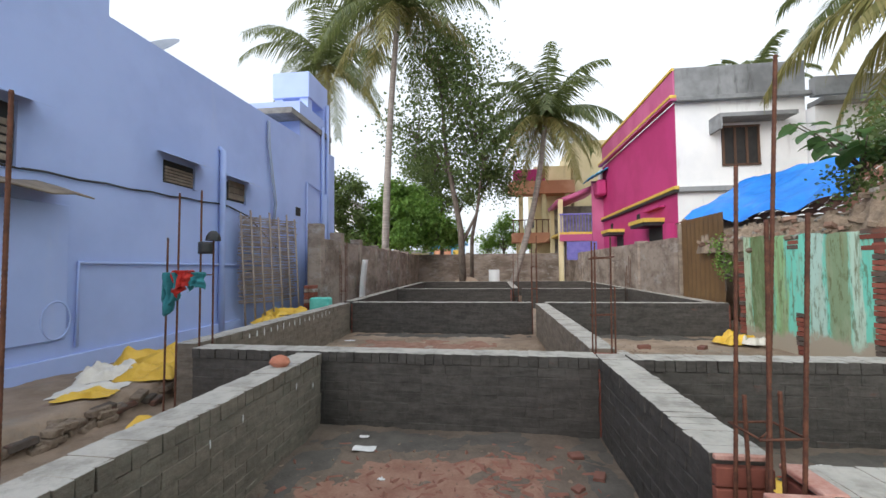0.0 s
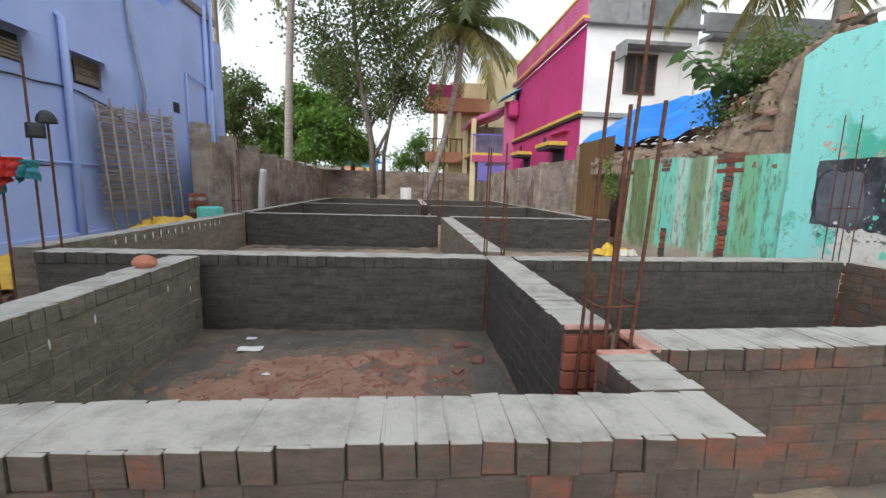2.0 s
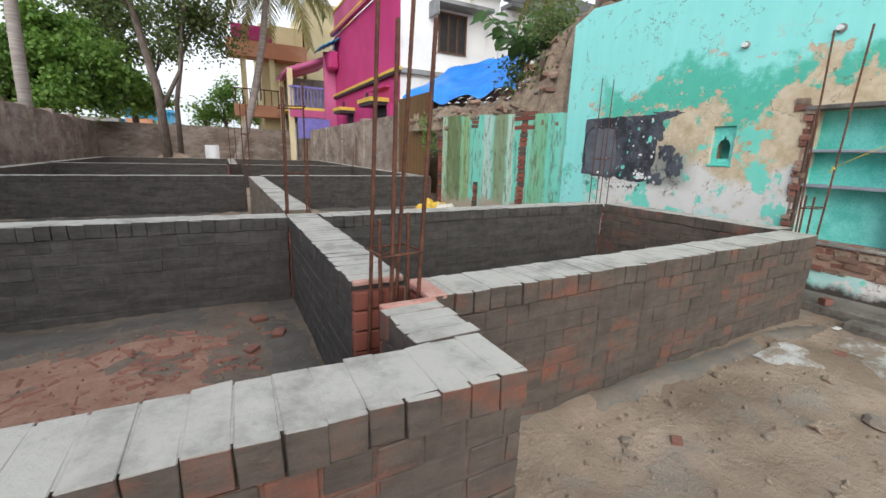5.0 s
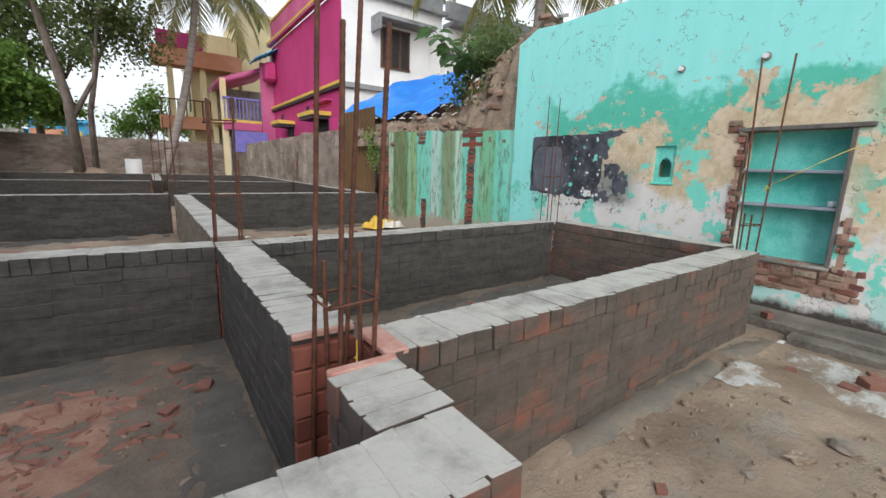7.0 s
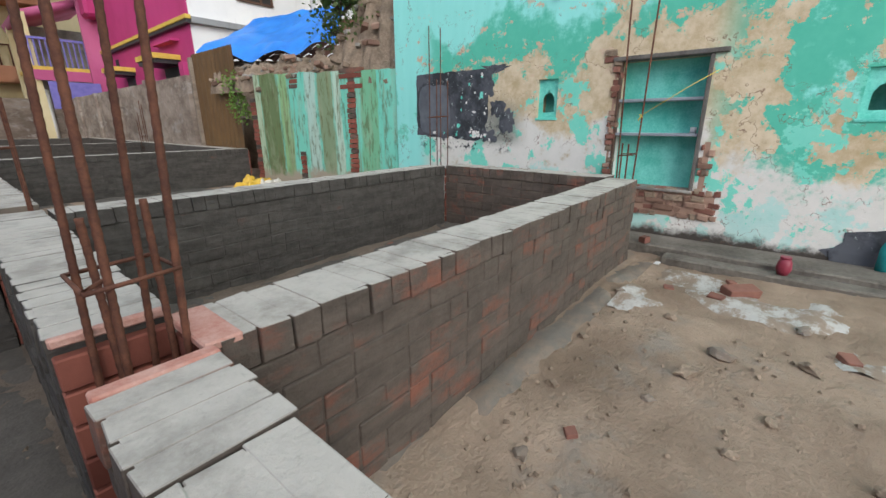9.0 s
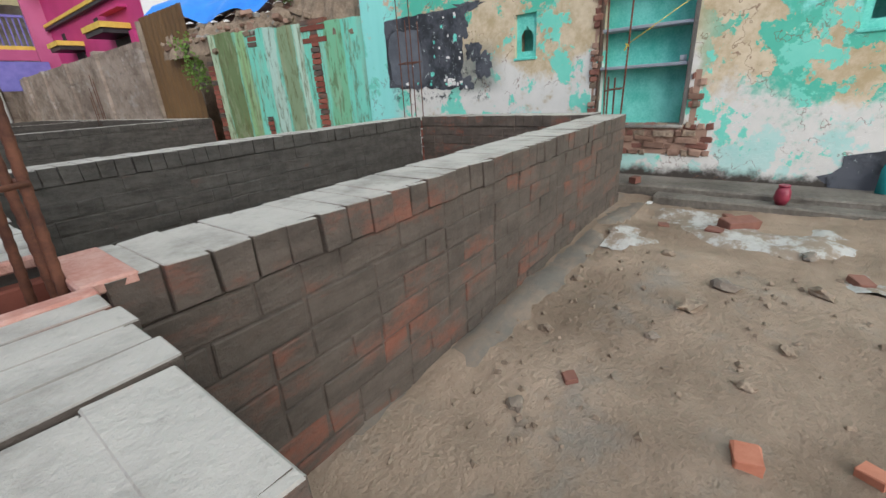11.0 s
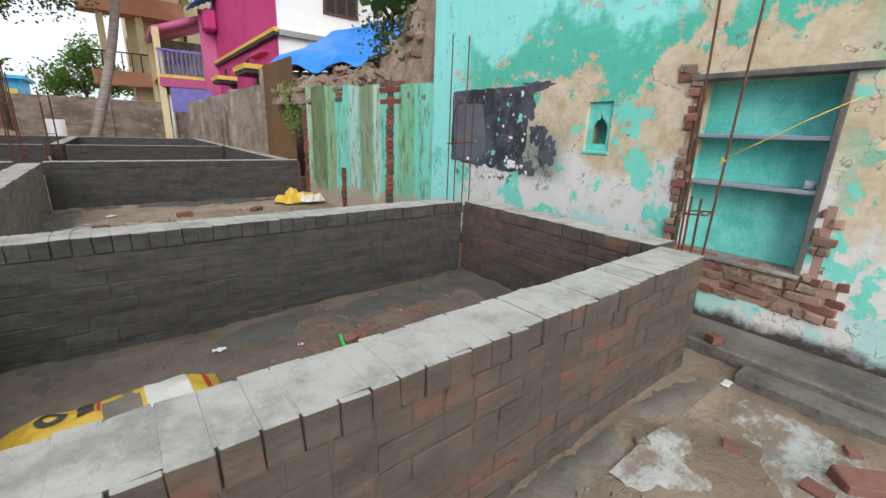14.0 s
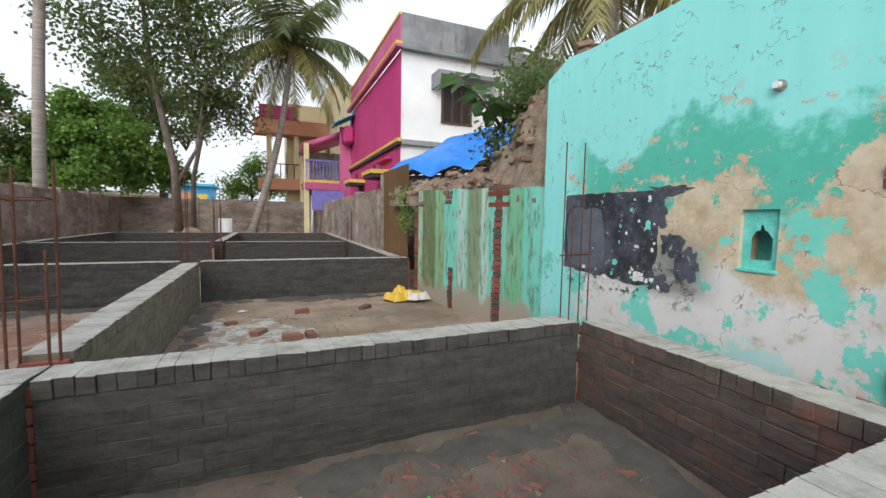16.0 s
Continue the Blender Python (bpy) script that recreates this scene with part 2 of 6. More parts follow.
def make_stripes():
    """Rain-streaked lime paint with moss, hanging down in bands."""
    n = Nodes("streaked_mossy_plaster", 0.85)
    fine = n.noise(14.0, 6.0, 0.7, (1, 1, 0.25))
    wob = n.op('ADD', n.y, n.op('MULTIPLY', n.op('SUBTRACT', n.noise(5.0, 6.0, 0.7, (1, 1, 0.12)), 0.5), 0.42))

    def strip(a, b):
        return n.op('MULTIPLY', n.ramp(wob, a, a + 0.05), n.ramp(wob, b + 0.05, b))

    col = n.mix(n.noise(3.0, 5.0, 0.6, (1, 1, 0.2)), (0.10, 0.52, 0.40), (0.24, 0.66, 0.54))
    for a, b, tint, k in ((7.90, 8.32, (0.13, 0.15, 0.04), 0.9), (7.62, 7.88, (0.27, 0.42, 0.17), 0.85), (8.34, 8.6, (0.42, 0.50, 0.34), 0.9), (6.98, 7.22, (0.46, 0.58, 0.52), 0.8), (6.62, 6.92, (0.22, 0.22, 0.10), 0.8), (6.45, 6.60, (0.50, 0.60, 0.50), 0.8), (5.75, 6.05, (0.17, 0.36, 0.14), 0.6)):
        col = n.mix(n.op('MULTIPLY', strip(a, b), k), col, tint)
    brown = n.ramp(n.noise(9.0, 6.0, 0.65, (1, 1, 0.06), 15.0), 0.55, 0.64)
    col = n.mix(n.op('MULTIPLY', brown, 0.55), col, (0.20, 0.20, 0.09))
    col = n.mix(n.op('MULTIPLY', n.ramp(n.noise(3.5, 8.0, 0.75, (1, 1, 0.3), 25.0), 0.50, 0.62), 0.35), col, (0.34, 0.38, 0.27))
    col = n.mix(n.op('MULTIPLY', n.ramp(fine, 0.50, 0.64), 0.7), col, (0.10, 0.105, 0.04))
    foot = n.ramp(n.op('ADD', n.z, n.op('MULTIPLY', n.noise(3.0, 6.0), 0.7)), 0.75, 0.6)
    col = n.mix(foot, col, (0.36, 0.31, 0.24))
    return n.done(col, fine, 0.3, 0.01)


def make_board():
    n = Nodes("worn_blackboard", 0.6)
    a = n.noise(2.2, 7.0, 0.7)
    col = n.mix(n.ramp(a, 0.42, 0.56), (0.022, 0.026, 0.033), (0.085, 0.092, 0.11))
    chip = n.ramp(n.noise(17.0, 6.0, 0.75, shift=3.0), 0.61, 0.65)
    col = n.mix(chip, col, (0.45, 0.52, 0.50))
    return n.done(col, a, 0.15, 0.004)


def make_wall_paint(name, a, b, stain, amount):
    """House paint with rain streaks and a soft drift of tone."""
    n = Nodes(name, 0.7)
    col = n.mix(n.ramp(n.noise(0.7, 5.0), 0.35, 0.65), a, b)
    streak = n.ramp(n.noise(2.2, 7.0, 0.7, (1, 1, 0.16)), 0.55, 0.75)
    col = n.mix(n.op('MULTIPLY', streak, amount), col, stain)
    return n.done(col, n.noise(40.0, 4.0), 0.12, 0.008)


GREEN = make_green()
STRIPES = make_stripes()
BOARD = make_board()
BOARD_FADED = grainy("faded_slate_paint", (0.075, 0.085, 0.105), (0.14, 0.155, 0.18), 6.0, 0.7, 0.15)
# The dark teal end paints in alcove shadow along with stains.
AQUA = grainy("aqua_limewash", (0.055, 0.46, 0.37), (0.25, 0.76, 0.67), 3.2, 0.85, 0.15)
BLUE = make_wall_paint("periwinkle_paint", (0.36, 0.45, 0.76), (0.41, 0.51, 0.83), (0.47, 0.53, 0.74), 0.35)
WHITE = make_wall_paint("weathered_white_paint", (0.72, 0.73, 0.74), (0.80, 0.80, 0.80), (0.36, 0.31, 0.31), 0.5)
GREYSTAIN = make_wall_paint("black_stained_concrete", (0.13, 0.135, 0.14), (0.27, 0.28, 0.29), (0.04, 0.04, 0.04), 0.8)
PINK = make_wall_paint("magenta_paint", (0.40, 0.026, 0.14), (0.47, 0.036, 0.175), (0.40, 0.05, 0.15), 0.4)
ROSE = make_wall_paint("dusty_rose_paint", (0.42, 0.08, 0.20), (0.50, 0.12, 0.26), (0.30, 0.09, 0.15), 0.4)
YELLOW = grainy("yellow_trim_paint", (0.55, 0.36, 0.05), (0.70, 0.50, 0.10), 4.0, 0.6, 0.1)
CREAM = make_wall_paint("cream_paint", (0.60, 0.50, 0.28), (0.68, 0.58, 0.36), (0.35, 0.28, 0.18), 0.4)
ORANGE = make_wall_paint("terracotta_paint", (0.46, 0.19, 0.10), (0.56, 0.28, 0.17), (0.3, 0.16, 0.1), 0.4)
VIOLET = grainy("violet_rail_paint", (0.12, 0.12, 0.40), (0.20, 0.18, 0.50), 4.0, 0.5, 0.1)
SKYBLUE = grainy("sky_blue_paint", (0.03, 0.32, 0.62), (0.06, 0.42, 0.72), 2.0, 0.6, 0.1)
DARK = grainy("dark_interior", (0.012, 0.012, 0.013), (0.03, 0.028, 0.026), 4.0, 0.7, 0.1)
WOOD = grainy("dark_wood", (0.055, 0.028, 0.018), (0.12, 0.06, 0.035), 6.0, 0.65, 0.3, 60.0, 0.0, 0.004, (1, 1, 0.15))
OLDWOOD = grainy("weathered_wood", (0.17, 0.13, 0.10), (0.33, 0.27, 0.21), 6.0, 0.8, 0.3, 60.0, 0.0, 0.005, (0.2, 1, 1))
GREYWOOD = grainy("grey_weathered_wood", (0.07, 0.064, 0.058), (0.17, 0.158, 0.145), 6.0, 0.8, 0.3, 60.0, 0.0, 0.005, (1, 1, 0.2))
STICK = grainy("dry_stick", (0.27, 0.21, 0.18), (0.42, 0.35, 0.31), 9.0, 0.85, 0.2)
RUST = grainy("rusty_steel", (0.075, 0.030, 0.020), (0.19, 0.075, 0.042), 22.0, 0.75, 0.5, 140.0, 0.3, 0.003)
RUSTSHEET = make_wall_paint("rusty_sheet", (0.12, 0.065, 0.025), (0.19, 0.105, 0.04), (0.05, 0.03, 0.02), 0.8)
TARP = grainy("blue_tarpaulin", (0.004, 0.16, 0.62), (0.012, 0.25, 0.80), 2.5, 0.42, 0.15, 25.0)
TILE = varied("clay_roof_tile", (0.14, 0.06, 0.04), (0.27, 0.13, 0.085), 0.85)
SACK = grainy("yellow_plastic_sack", (0.62, 0.36, 0.03), (0.80, 0.52, 0.07), 5.0, 0.45, 0.15, 120.0)
SACKPALE = grainy("pale_sack_lining", (0.60, 0.55, 0.47), (0.76, 0.72, 0.66), 5.0, 0.6, 0.2, 90.0)
SACKINK = grainy("dark_sack_print", (0.03, 0.03, 0.03), (0.07, 0.06, 0.05), 6.0, 0.5, 0.1)
PVC = grainy("white_plastic", (0.66, 0.67, 0.67), (0.78, 0.78, 0.78), 4.0, 0.4, 0.05)
GREYPIPE = grainy("grey_plastic_pipe", (0.25, 0.30, 0.42), (0.33, 0.38, 0.50), 4.0, 0.5, 0.05)
BLACKRUB = grainy("black_rubber", (0.012, 0.012, 0.013), (0.03, 0.03, 0.03), 6.0, 0.5, 0.05)
HOSE = grainy("bright_green_hose", (0.015, 0.55, 0.07), (0.03, 0.68, 0.11), 8.0, 0.35, 0.03)
REDCLOTH = grainy("red_cloth", (0.42, 0.02, 0.02), (0.58, 0.05, 0.03), 9.0, 0.9, 0.4, 150.0)
TEALCLOTH = grainy("teal_cloth", (0.02, 0.15, 0.17), (0.05, 0.26, 0.30), 9.0, 0.9, 0.4, 150.0)
PAPER = grainy("white_scrap", (0.66, 0.65, 0.63), (0.80, 0.79, 0.77), 9.0, 0.7, 0.1)
ROPE = grainy("yellow_string", (0.60, 0.45, 0.05), (0.75, 0.58, 0.10), 9.0, 0.8, 0.1)
CLAY = grainy("terracotta_clay", (0.40, 0.13, 0.075), (0.52, 0.21, 0.13), 9.0, 0.8, 0.1)
POTRED = grainy("dark_crimson_plastic", (0.20, 0.02, 0.04), (0.30, 0.04, 0.07), 6.0, 0.45, 0.05)
BOTTLE = grainy("teal_bottle", (0.01, 0.20, 0.22), (0.02, 0.30, 0.31), 6.0, 0.25, 0.02)
STEEL = grainy("galvanised_sheet", (0.30, 0.33, 0.38), (0.42, 0.45, 0.50), 4.0, 0.5, 0.1, 60.0, 0.5)
BARK = grainy("grey_bark", (0.085, 0.068, 0.053), (0.19, 0.155, 0.13), 7.0, 0.9, 0.7, 40.0, 0.0, 0.02, (1, 1, 0.4))
PALMBARK = grainy("ringed_palm_bark", (0.19, 0.16, 0.14), (0.36, 0.32, 0.29), 5.0, 0.9, 0.6, 30.0, 0.0, 0.02, (0.3, 0.3, 3.0))


def make_leaf(name, a, b, c):
    """Leaves vary island by island and let some light through."""
    n = Nodes(name, 0.55)
    f = n.op('ADD', n.op('MULTIPLY', n.geo.outputs["Random Per Island"], 0.7), n.op('MULTIPLY', n.noise(0.7, 3.0), 0.5))
    col = n.mix(n.ramp(f, 0.2, 0.9), a, b)
    tr = n.t.nodes.new("ShaderNodeBsdfTranslucent")
    mixer = n.t.nodes.new("ShaderNodeMixShader")
    mixer.inputs[0].default_value = 0.45
    n.put(n.b.inputs["Base Color"], col)
    n.put(tr.inputs[0], n.mix(0.5, col, c))
    n.t.links.new(n.b.outputs[0], mixer.inputs[1])
    n.t.links.new(tr.outputs[0], mixer.inputs[2])
    n.t.links.new(mixer.outputs[0], n.t.nodes["Material Output"].inputs[0])
    return n.m


FROND = make_leaf("palm_frond", (0.05, 0.078, 0.032), (0.135, 0.165, 0.068), (0.26, 0.30, 0.09))
FROND_DRY = make_leaf("dry_palm_frond", (0.13, 0.14, 0.04), (0.30, 0.27, 0.11), (0.34, 0.30, 0.10))
LEAF = make_leaf("tree_leaf", (0.05, 0.085, 0.028), (0.13, 0.18, 0.06), (0.22, 0.30, 0.08))
LEAF_BRIGHT = make_leaf("bright_tree_leaf", (0.08, 0.17, 0.035), (0.21, 0.36, 0.08), (0.34, 0.52, 0.10))
LEAF_BIG = make_leaf("broad_plant_leaf", (0.035, 0.09, 0.035), (0.11, 0.20, 0.09), (0.16, 0.30, 0.08))


# ---- mesh helpers ----
def part(name, bm, material, parent=None, label=""):
    """Links a bmesh as one mesh object under a thing or part."""
    me = bpy.data.meshes.new(name)
    bm.to_mesh(me)
    bm.free()
    me.materials.append(material)
    ob = new(name, me)
    if parent is not None:
        ob.parent = parent
    if label:
        ob["label"] = label
    return ob


def thing(name, label, category, group="", kind=""):
    return tagged(new(name), label, category, group, kind)


def hexa(bm, pts):
    """A six-sided block from its four lower and four upper corners, in turn."""
    v = [bm.verts.new(p) for p in pts]
    for f in ((3, 2, 1, 0), (4, 5, 6, 7), (0, 1, 5, 4), (1, 2, 6, 5), (2, 3, 7, 6), (3, 0, 4, 7)):
        bm.faces.new([v[i] for i in f])
    return v


def box(bm, x0, y0, z0, x1, y1, z1):
    return hexa(bm, [(x0, y0, z0), (x1, y0, z0), (x1, y1, z0), (x0, y1, z0), (x0, y0, z1), (x1, y0, z1), (x1, y1, z1), (x0, y1, z1)])


def block(x0, y0, z0, x1, y1, z1, bevel=0.0):
    bm = bmesh.new()
    box(bm, min(x0, x1), min(y0, y1), min(z0, z1), max(x0, x1), max(y0, y1), max(z0, z1))
    if bevel:
        bmesh.ops.bevel(bm, geom=bm.edges[:], offset=bevel, segments=1, affect='EDGES')
    return bm


def tube(bm, pts, radii, seg=8, cap=True):
    """A round tube through points; radii is one radius or one for each point."""
    pts = [Vector(p) for p in pts]
    if isinstance(radii, (int, float)):
        radii = [radii] * len(pts)
    rings = []
    side = None
    for i, p in enumerate(pts):
        d = (pts[min(i + 1, len(pts) - 1)] - pts[max(i - 1, 0)]).normalized()
        if side is None:
            side = d.cross(Vector((0.13, 0.9, 0.41))).normalized()
        side = (side - d * side.dot(d)).normalized()
        up = d.cross(side)
        rings.append([bm.verts.new(p + radii[i] * (math.cos(a) * side + math.sin(a) * up)) for a in [2 * math.pi * k / seg for k in range(seg)]])
    for a, b in zip(rings, rings[1:]):
        for k in range(seg):
            f = bm.faces.new((a[k], a[(k + 1) % seg], b[(k + 1) % seg], b[k]))
            f.smooth = True
    if cap:
        bm.faces.new(rings[0][::-1])
        bm.faces.new(rings[-1])
    return bm


def pipe(pts, r, seg=8):
    return tube(bmesh.new(), pts, r, seg)


def lump(size, seed, rough=0.25, sub=2):
    """An uneven stone or clod."""
    bm = bmesh.new()
    bmesh.ops.create_icosphere(bm, subdivisions=sub, radius=1.0)
    for v in bm.verts:
        k = 1 + rough * noise.noise(v.co * 1.7 + Vector((seed * 3.1, seed, 0)))
        v.co = Vector((v.co.x * size[0] * k, v.co.y * size[1] * k, v.co.z * size[2] * k))
    return bm


def sheet(nx, ny, f):
    """A grid surface: f(u, v) gives the place, with u and v from 0 to 1."""
    bm = bmesh.new()
    g = [[bm.verts.new(f(i / nx, j / ny)) for j in range(ny + 1)] for i in range(nx + 1)]
    for i in range(nx):
        for j in range(ny):
            q = bm.faces.new((g[i][j], g[i + 1][j], g[i + 1][j + 1], g[i][j + 1]))
            q.smooth = True
    return bm


def thicken(bm, d):
    bmesh.ops.recalc_face_normals(bm, faces=bm.faces[:])
    bmesh.ops.solidify(bm, geom=bm.faces[:], thickness=d)
    return bm


def from_lists(name, verts, faces, material, parent=None, smooth=False):
    me = bpy.data.meshes.new(name)
    me.from_pydata(verts, [], faces)
    me.materials.append(material)
    if smooth:
        me.polygons.foreach_set("use_smooth", [True] * len(me.polygons))
    ob = new(name, me)
    if parent is not None:
        ob.parent = parent
    return ob


# ---- ground ----
def ground_height(x, y):
    h = 0.030 * (noise.noise((x * 1.1, y * 1.1, 0.0))) + 0.022 * noise.noise((x * 4.0, y * 4.0, 3.0)) + 0.013 * noise.noise((x * 10.0, y * 10.0, 7.0))
    if -3.6 < x < 6 and -4 < y < 27:
        h += 0.008 * noise.noise((x * 21.0, y * 21.0, 1.0))
    bank = min(1.0, max(0.0, (-2.98 + 0.10 * noise.noise((y * 2.0, 0.0, 0.0)) - x) / 0.14))
    if y < 9.3:
        h += 0.21 * bank
    return h


def steps(a, b, d):
    n = max(1, round((b - a) / d))
    return [a + (b - a) * i / n for i in range(n)]


gx = [-900, -300, -100, -40, -15, -8] + steps(-5, -3.3, 0.2) + steps(-3.3, 5.6, 0.06) + steps(5.6, 7, 0.3) + [9, 15, 40, 100, 300, 900]
gy = [-900, -300, -100, -40, -15, -6] + steps(-3, 0.2, 0.2) + steps(0.2, 9.3, 0.06) + steps(9.3, 27, 0.4) + [30, 40, 60, 100, 300, 900]
gv = [(x, y, ground_height(x, y)) for x in gx for y in gy]
gn = len(gy)
gf = [(i * gn + j, (i + 1) * gn + j, (i + 1) * gn + j + 1, i * gn + j + 1) for i in range(len(gx) - 1) for j in range(gn - 1)]
ground = tagged(from_lists("ground", gv, gf, SAND, None, True), "uneven damp brown sand ground of a building plot", "ground", kind="structure")


def patch(name, x0, y0, x1, y1, material, seed, lift=0.012, label="", category="", cut=0.5):
    """A thin uneven crust lying on the ground, with a ragged outline."""
    nx, ny = max(4, int((x1 - x0) / 0.05)), max(4, int((y1 - y0) / 0.05))
    vs, idx, fs = [], {}, []
    for i in range(nx + 1):
        for j in range(ny + 1):
            u, v = i / nx, j / ny
            x, y = x0 + (x1 - x0) * u, y0 + (y1 - y0) * v
            edge = min(u, 1 - u, v, 1 - v) * 2
            k = edge * 0.9 + 0.8 * noise.noise((x * 2.6 + seed, y * 2.6, seed)) + 0.35 * noise.noise((x * 9, y * 9 + seed, 0))
            idx[i, j] = len(vs)
            vs.append((x, y, ground_height(x, y) + lift * min(1.0, max(-1.5, (k - cut + 0.35) * 5))))
    for i in range(nx):
        for j in range(ny):
            fs.append((idx[i, j], idx[i + 1, j], idx[i + 1, j + 1], idx[i, j + 1]))
    return tagged(from_lists(name, vs, fs, material, None, True), label, category, kind="stuff")


# ---- brick walls of the new foundation ----
TOP = 0.66
COURSE = 0.0855
CAP = 0.092


def brick_mesh(name, lx, ly, lz, seed, material):
    """One brick with worn arrises, centred on its base."""
    rng = random.Random(seed)
    bm = bmesh.new()
    box(bm, -lx / 2, -ly / 2, 0, lx / 2, ly / 2, lz)
    for v in bm.verts:
        v.co += Vector([rng.uniform(-0.003, 0.003) for _ in range(3)])
    bmesh.ops.bevel(bm, geom=bm.edges[:], offset=0.0022 if name.startswith("cap") else 0.0035, segments=1, affect='EDGES')
    me = bpy.data.meshes.new(name)
    bm.to_mesh(me)
    bm.free()
    me.materials.append(material)
    return me


def brick_kit(tag, material, thick):
    return {
        "head": [brick_mesh("header_" + tag, 0.107, thick, COURSE - 0.006, s, material) for s in range(4)],
        "stretch": [brick_mesh("stretcher_" + tag, 0.222, thick, COURSE - 0.006, 10 + s, material) for s in range(4)],
        "cap": [brick_mesh("cap_" + tag, 0.074, thick + 0.010, CAP, 20 + s, material) for s in range(6)],
    }


FACE = {"washed": BRICK, "grey": BRICK_GREY, "dry": BRICK_DRY}
KIT = {k: brick_kit(k, m, 0.226) for k, m in FACE.items()}


def brick_wall(name, p0, p1, finish, label, seed, top=TOP, thick=0.226, pieces=True):
    """A low wall along the line from p0 to p1 (its middle), of bricks that are parts, over a mortar core."""
    a, b = Vector((*p0, 0)), Vector((*p1, 0))
    length, ang = (b - a).length, math.atan2(b.y - a.y, b.x - a.x)
    rng = random.Random(seed)
    root = thing(name, label, "brick wall", kind="structure")
    root.matrix_world = Matrix.Translation(a) @ Matrix.Rotation(ang, 4, 'Z')
    sunk = 0.0052 if finish == "washed" else 0.0028
    core = block(0.012, -thick / 2 + sunk, -0.15, length - 0.012, thick / 2 - sunk, top - CAP - 0.004)
    part("mortar_core", core, FACE[finish], root)
    part("capping_bed", block(0.006, -thick / 2 + 0.010, top - CAP - 0.003, length - 0.003, thick / 2 - 0.008, top - 0.0006), FACE[finish], root)
    verts, faces = [], []

    def lay(kind, u, z, w):
        me = rng.choice(KIT[finish][kind])
        base = {"head": 0.107, "stretch": 0.222, "cap": 0.074}[kind]
        m = Matrix.Translation((u, rng.uniform(-0.005, 0.005) if kind == "cap" else rng.uniform(-0.003, 0.003), z)) @ Matrix.Rotation(rng.uniform(-0.02, 0.02) if kind == "cap" else rng.uniform(-0.008, 0.008), 4, 'Z') @ Matrix.Diagonal((w / base, thick / 0.226, 1, 1))
        if pieces:
            ob = new("brick", me)
            ob.parent = root
            ob.matrix_basis = m
        else:
            n0 = len(verts)
            verts.extend([tuple(m @ v.co) for v in me.vertices])
            faces.extend([tuple(n0 + i for i in p.vertices) for p in me.polygons])

    rows = 7
    z0 = top - CAP - rows * COURSE
    for r in range(rows):
        u = 0.0
        k = r % 2
        while u < length - 0.02:
            w = 0.112 if (r == 0 or k % 2) and rng.random() < 0.75 else 0.228
            if r == rows - 1 and rng.random() < 0.5:
                w = 0.112
            if u + w > length - 0.05:
                w = length - u
            lay("stretch" if w > 0.17 else "head", u + w / 2, z0 + r * COURSE, w - (rng.uniform(0.003, 0.007) if finish == "grey" else rng.uniform(0.006, 0.011)))
            u += w
            k += 1
    count = max(1, round(length / 0.0815))
    w = length / count
    for i in range(count):
        lay("cap", (i + 0.5) * w, top - CAP + rng.uniform(-0.0022, 0.002), w - rng.uniform(0.002, 0.007))
    if not pieces:
        ob = from_lists("bricks", verts, faces, FACE[finish], root)
        ob["kind"] = "stuff"
    return root


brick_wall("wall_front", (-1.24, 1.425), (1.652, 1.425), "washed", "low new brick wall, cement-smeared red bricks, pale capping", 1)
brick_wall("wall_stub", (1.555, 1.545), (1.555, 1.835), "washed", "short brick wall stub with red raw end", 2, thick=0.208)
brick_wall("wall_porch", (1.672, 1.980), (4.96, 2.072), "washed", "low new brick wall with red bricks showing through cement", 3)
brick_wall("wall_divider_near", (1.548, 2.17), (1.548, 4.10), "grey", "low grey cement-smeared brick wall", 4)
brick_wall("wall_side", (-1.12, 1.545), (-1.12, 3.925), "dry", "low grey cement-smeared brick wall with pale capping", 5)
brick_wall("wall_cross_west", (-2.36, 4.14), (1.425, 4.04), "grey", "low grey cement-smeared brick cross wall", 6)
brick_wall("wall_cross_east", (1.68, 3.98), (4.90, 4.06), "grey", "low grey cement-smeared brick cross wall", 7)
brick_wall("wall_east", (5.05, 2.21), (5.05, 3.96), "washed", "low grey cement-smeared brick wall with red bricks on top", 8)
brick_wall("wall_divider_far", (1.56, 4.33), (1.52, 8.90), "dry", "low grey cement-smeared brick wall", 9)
brick_wall("wall_side_far", (-2.62, 4.25), (-2.66, 8.98), "dry", "low grey cement-smeared brick wall with white drips", 10)
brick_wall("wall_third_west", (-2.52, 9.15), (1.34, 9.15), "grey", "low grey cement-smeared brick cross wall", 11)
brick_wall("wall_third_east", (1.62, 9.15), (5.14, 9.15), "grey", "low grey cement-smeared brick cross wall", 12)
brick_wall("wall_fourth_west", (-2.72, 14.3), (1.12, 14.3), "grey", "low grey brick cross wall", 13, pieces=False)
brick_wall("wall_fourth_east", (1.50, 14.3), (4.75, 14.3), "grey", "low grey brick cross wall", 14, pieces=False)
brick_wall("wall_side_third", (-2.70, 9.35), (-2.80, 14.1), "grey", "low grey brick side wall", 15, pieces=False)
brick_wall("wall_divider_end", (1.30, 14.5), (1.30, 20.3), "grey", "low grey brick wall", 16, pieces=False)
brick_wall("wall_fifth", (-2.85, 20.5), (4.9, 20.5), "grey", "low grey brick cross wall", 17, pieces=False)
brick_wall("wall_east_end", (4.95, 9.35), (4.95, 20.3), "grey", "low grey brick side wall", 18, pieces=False)
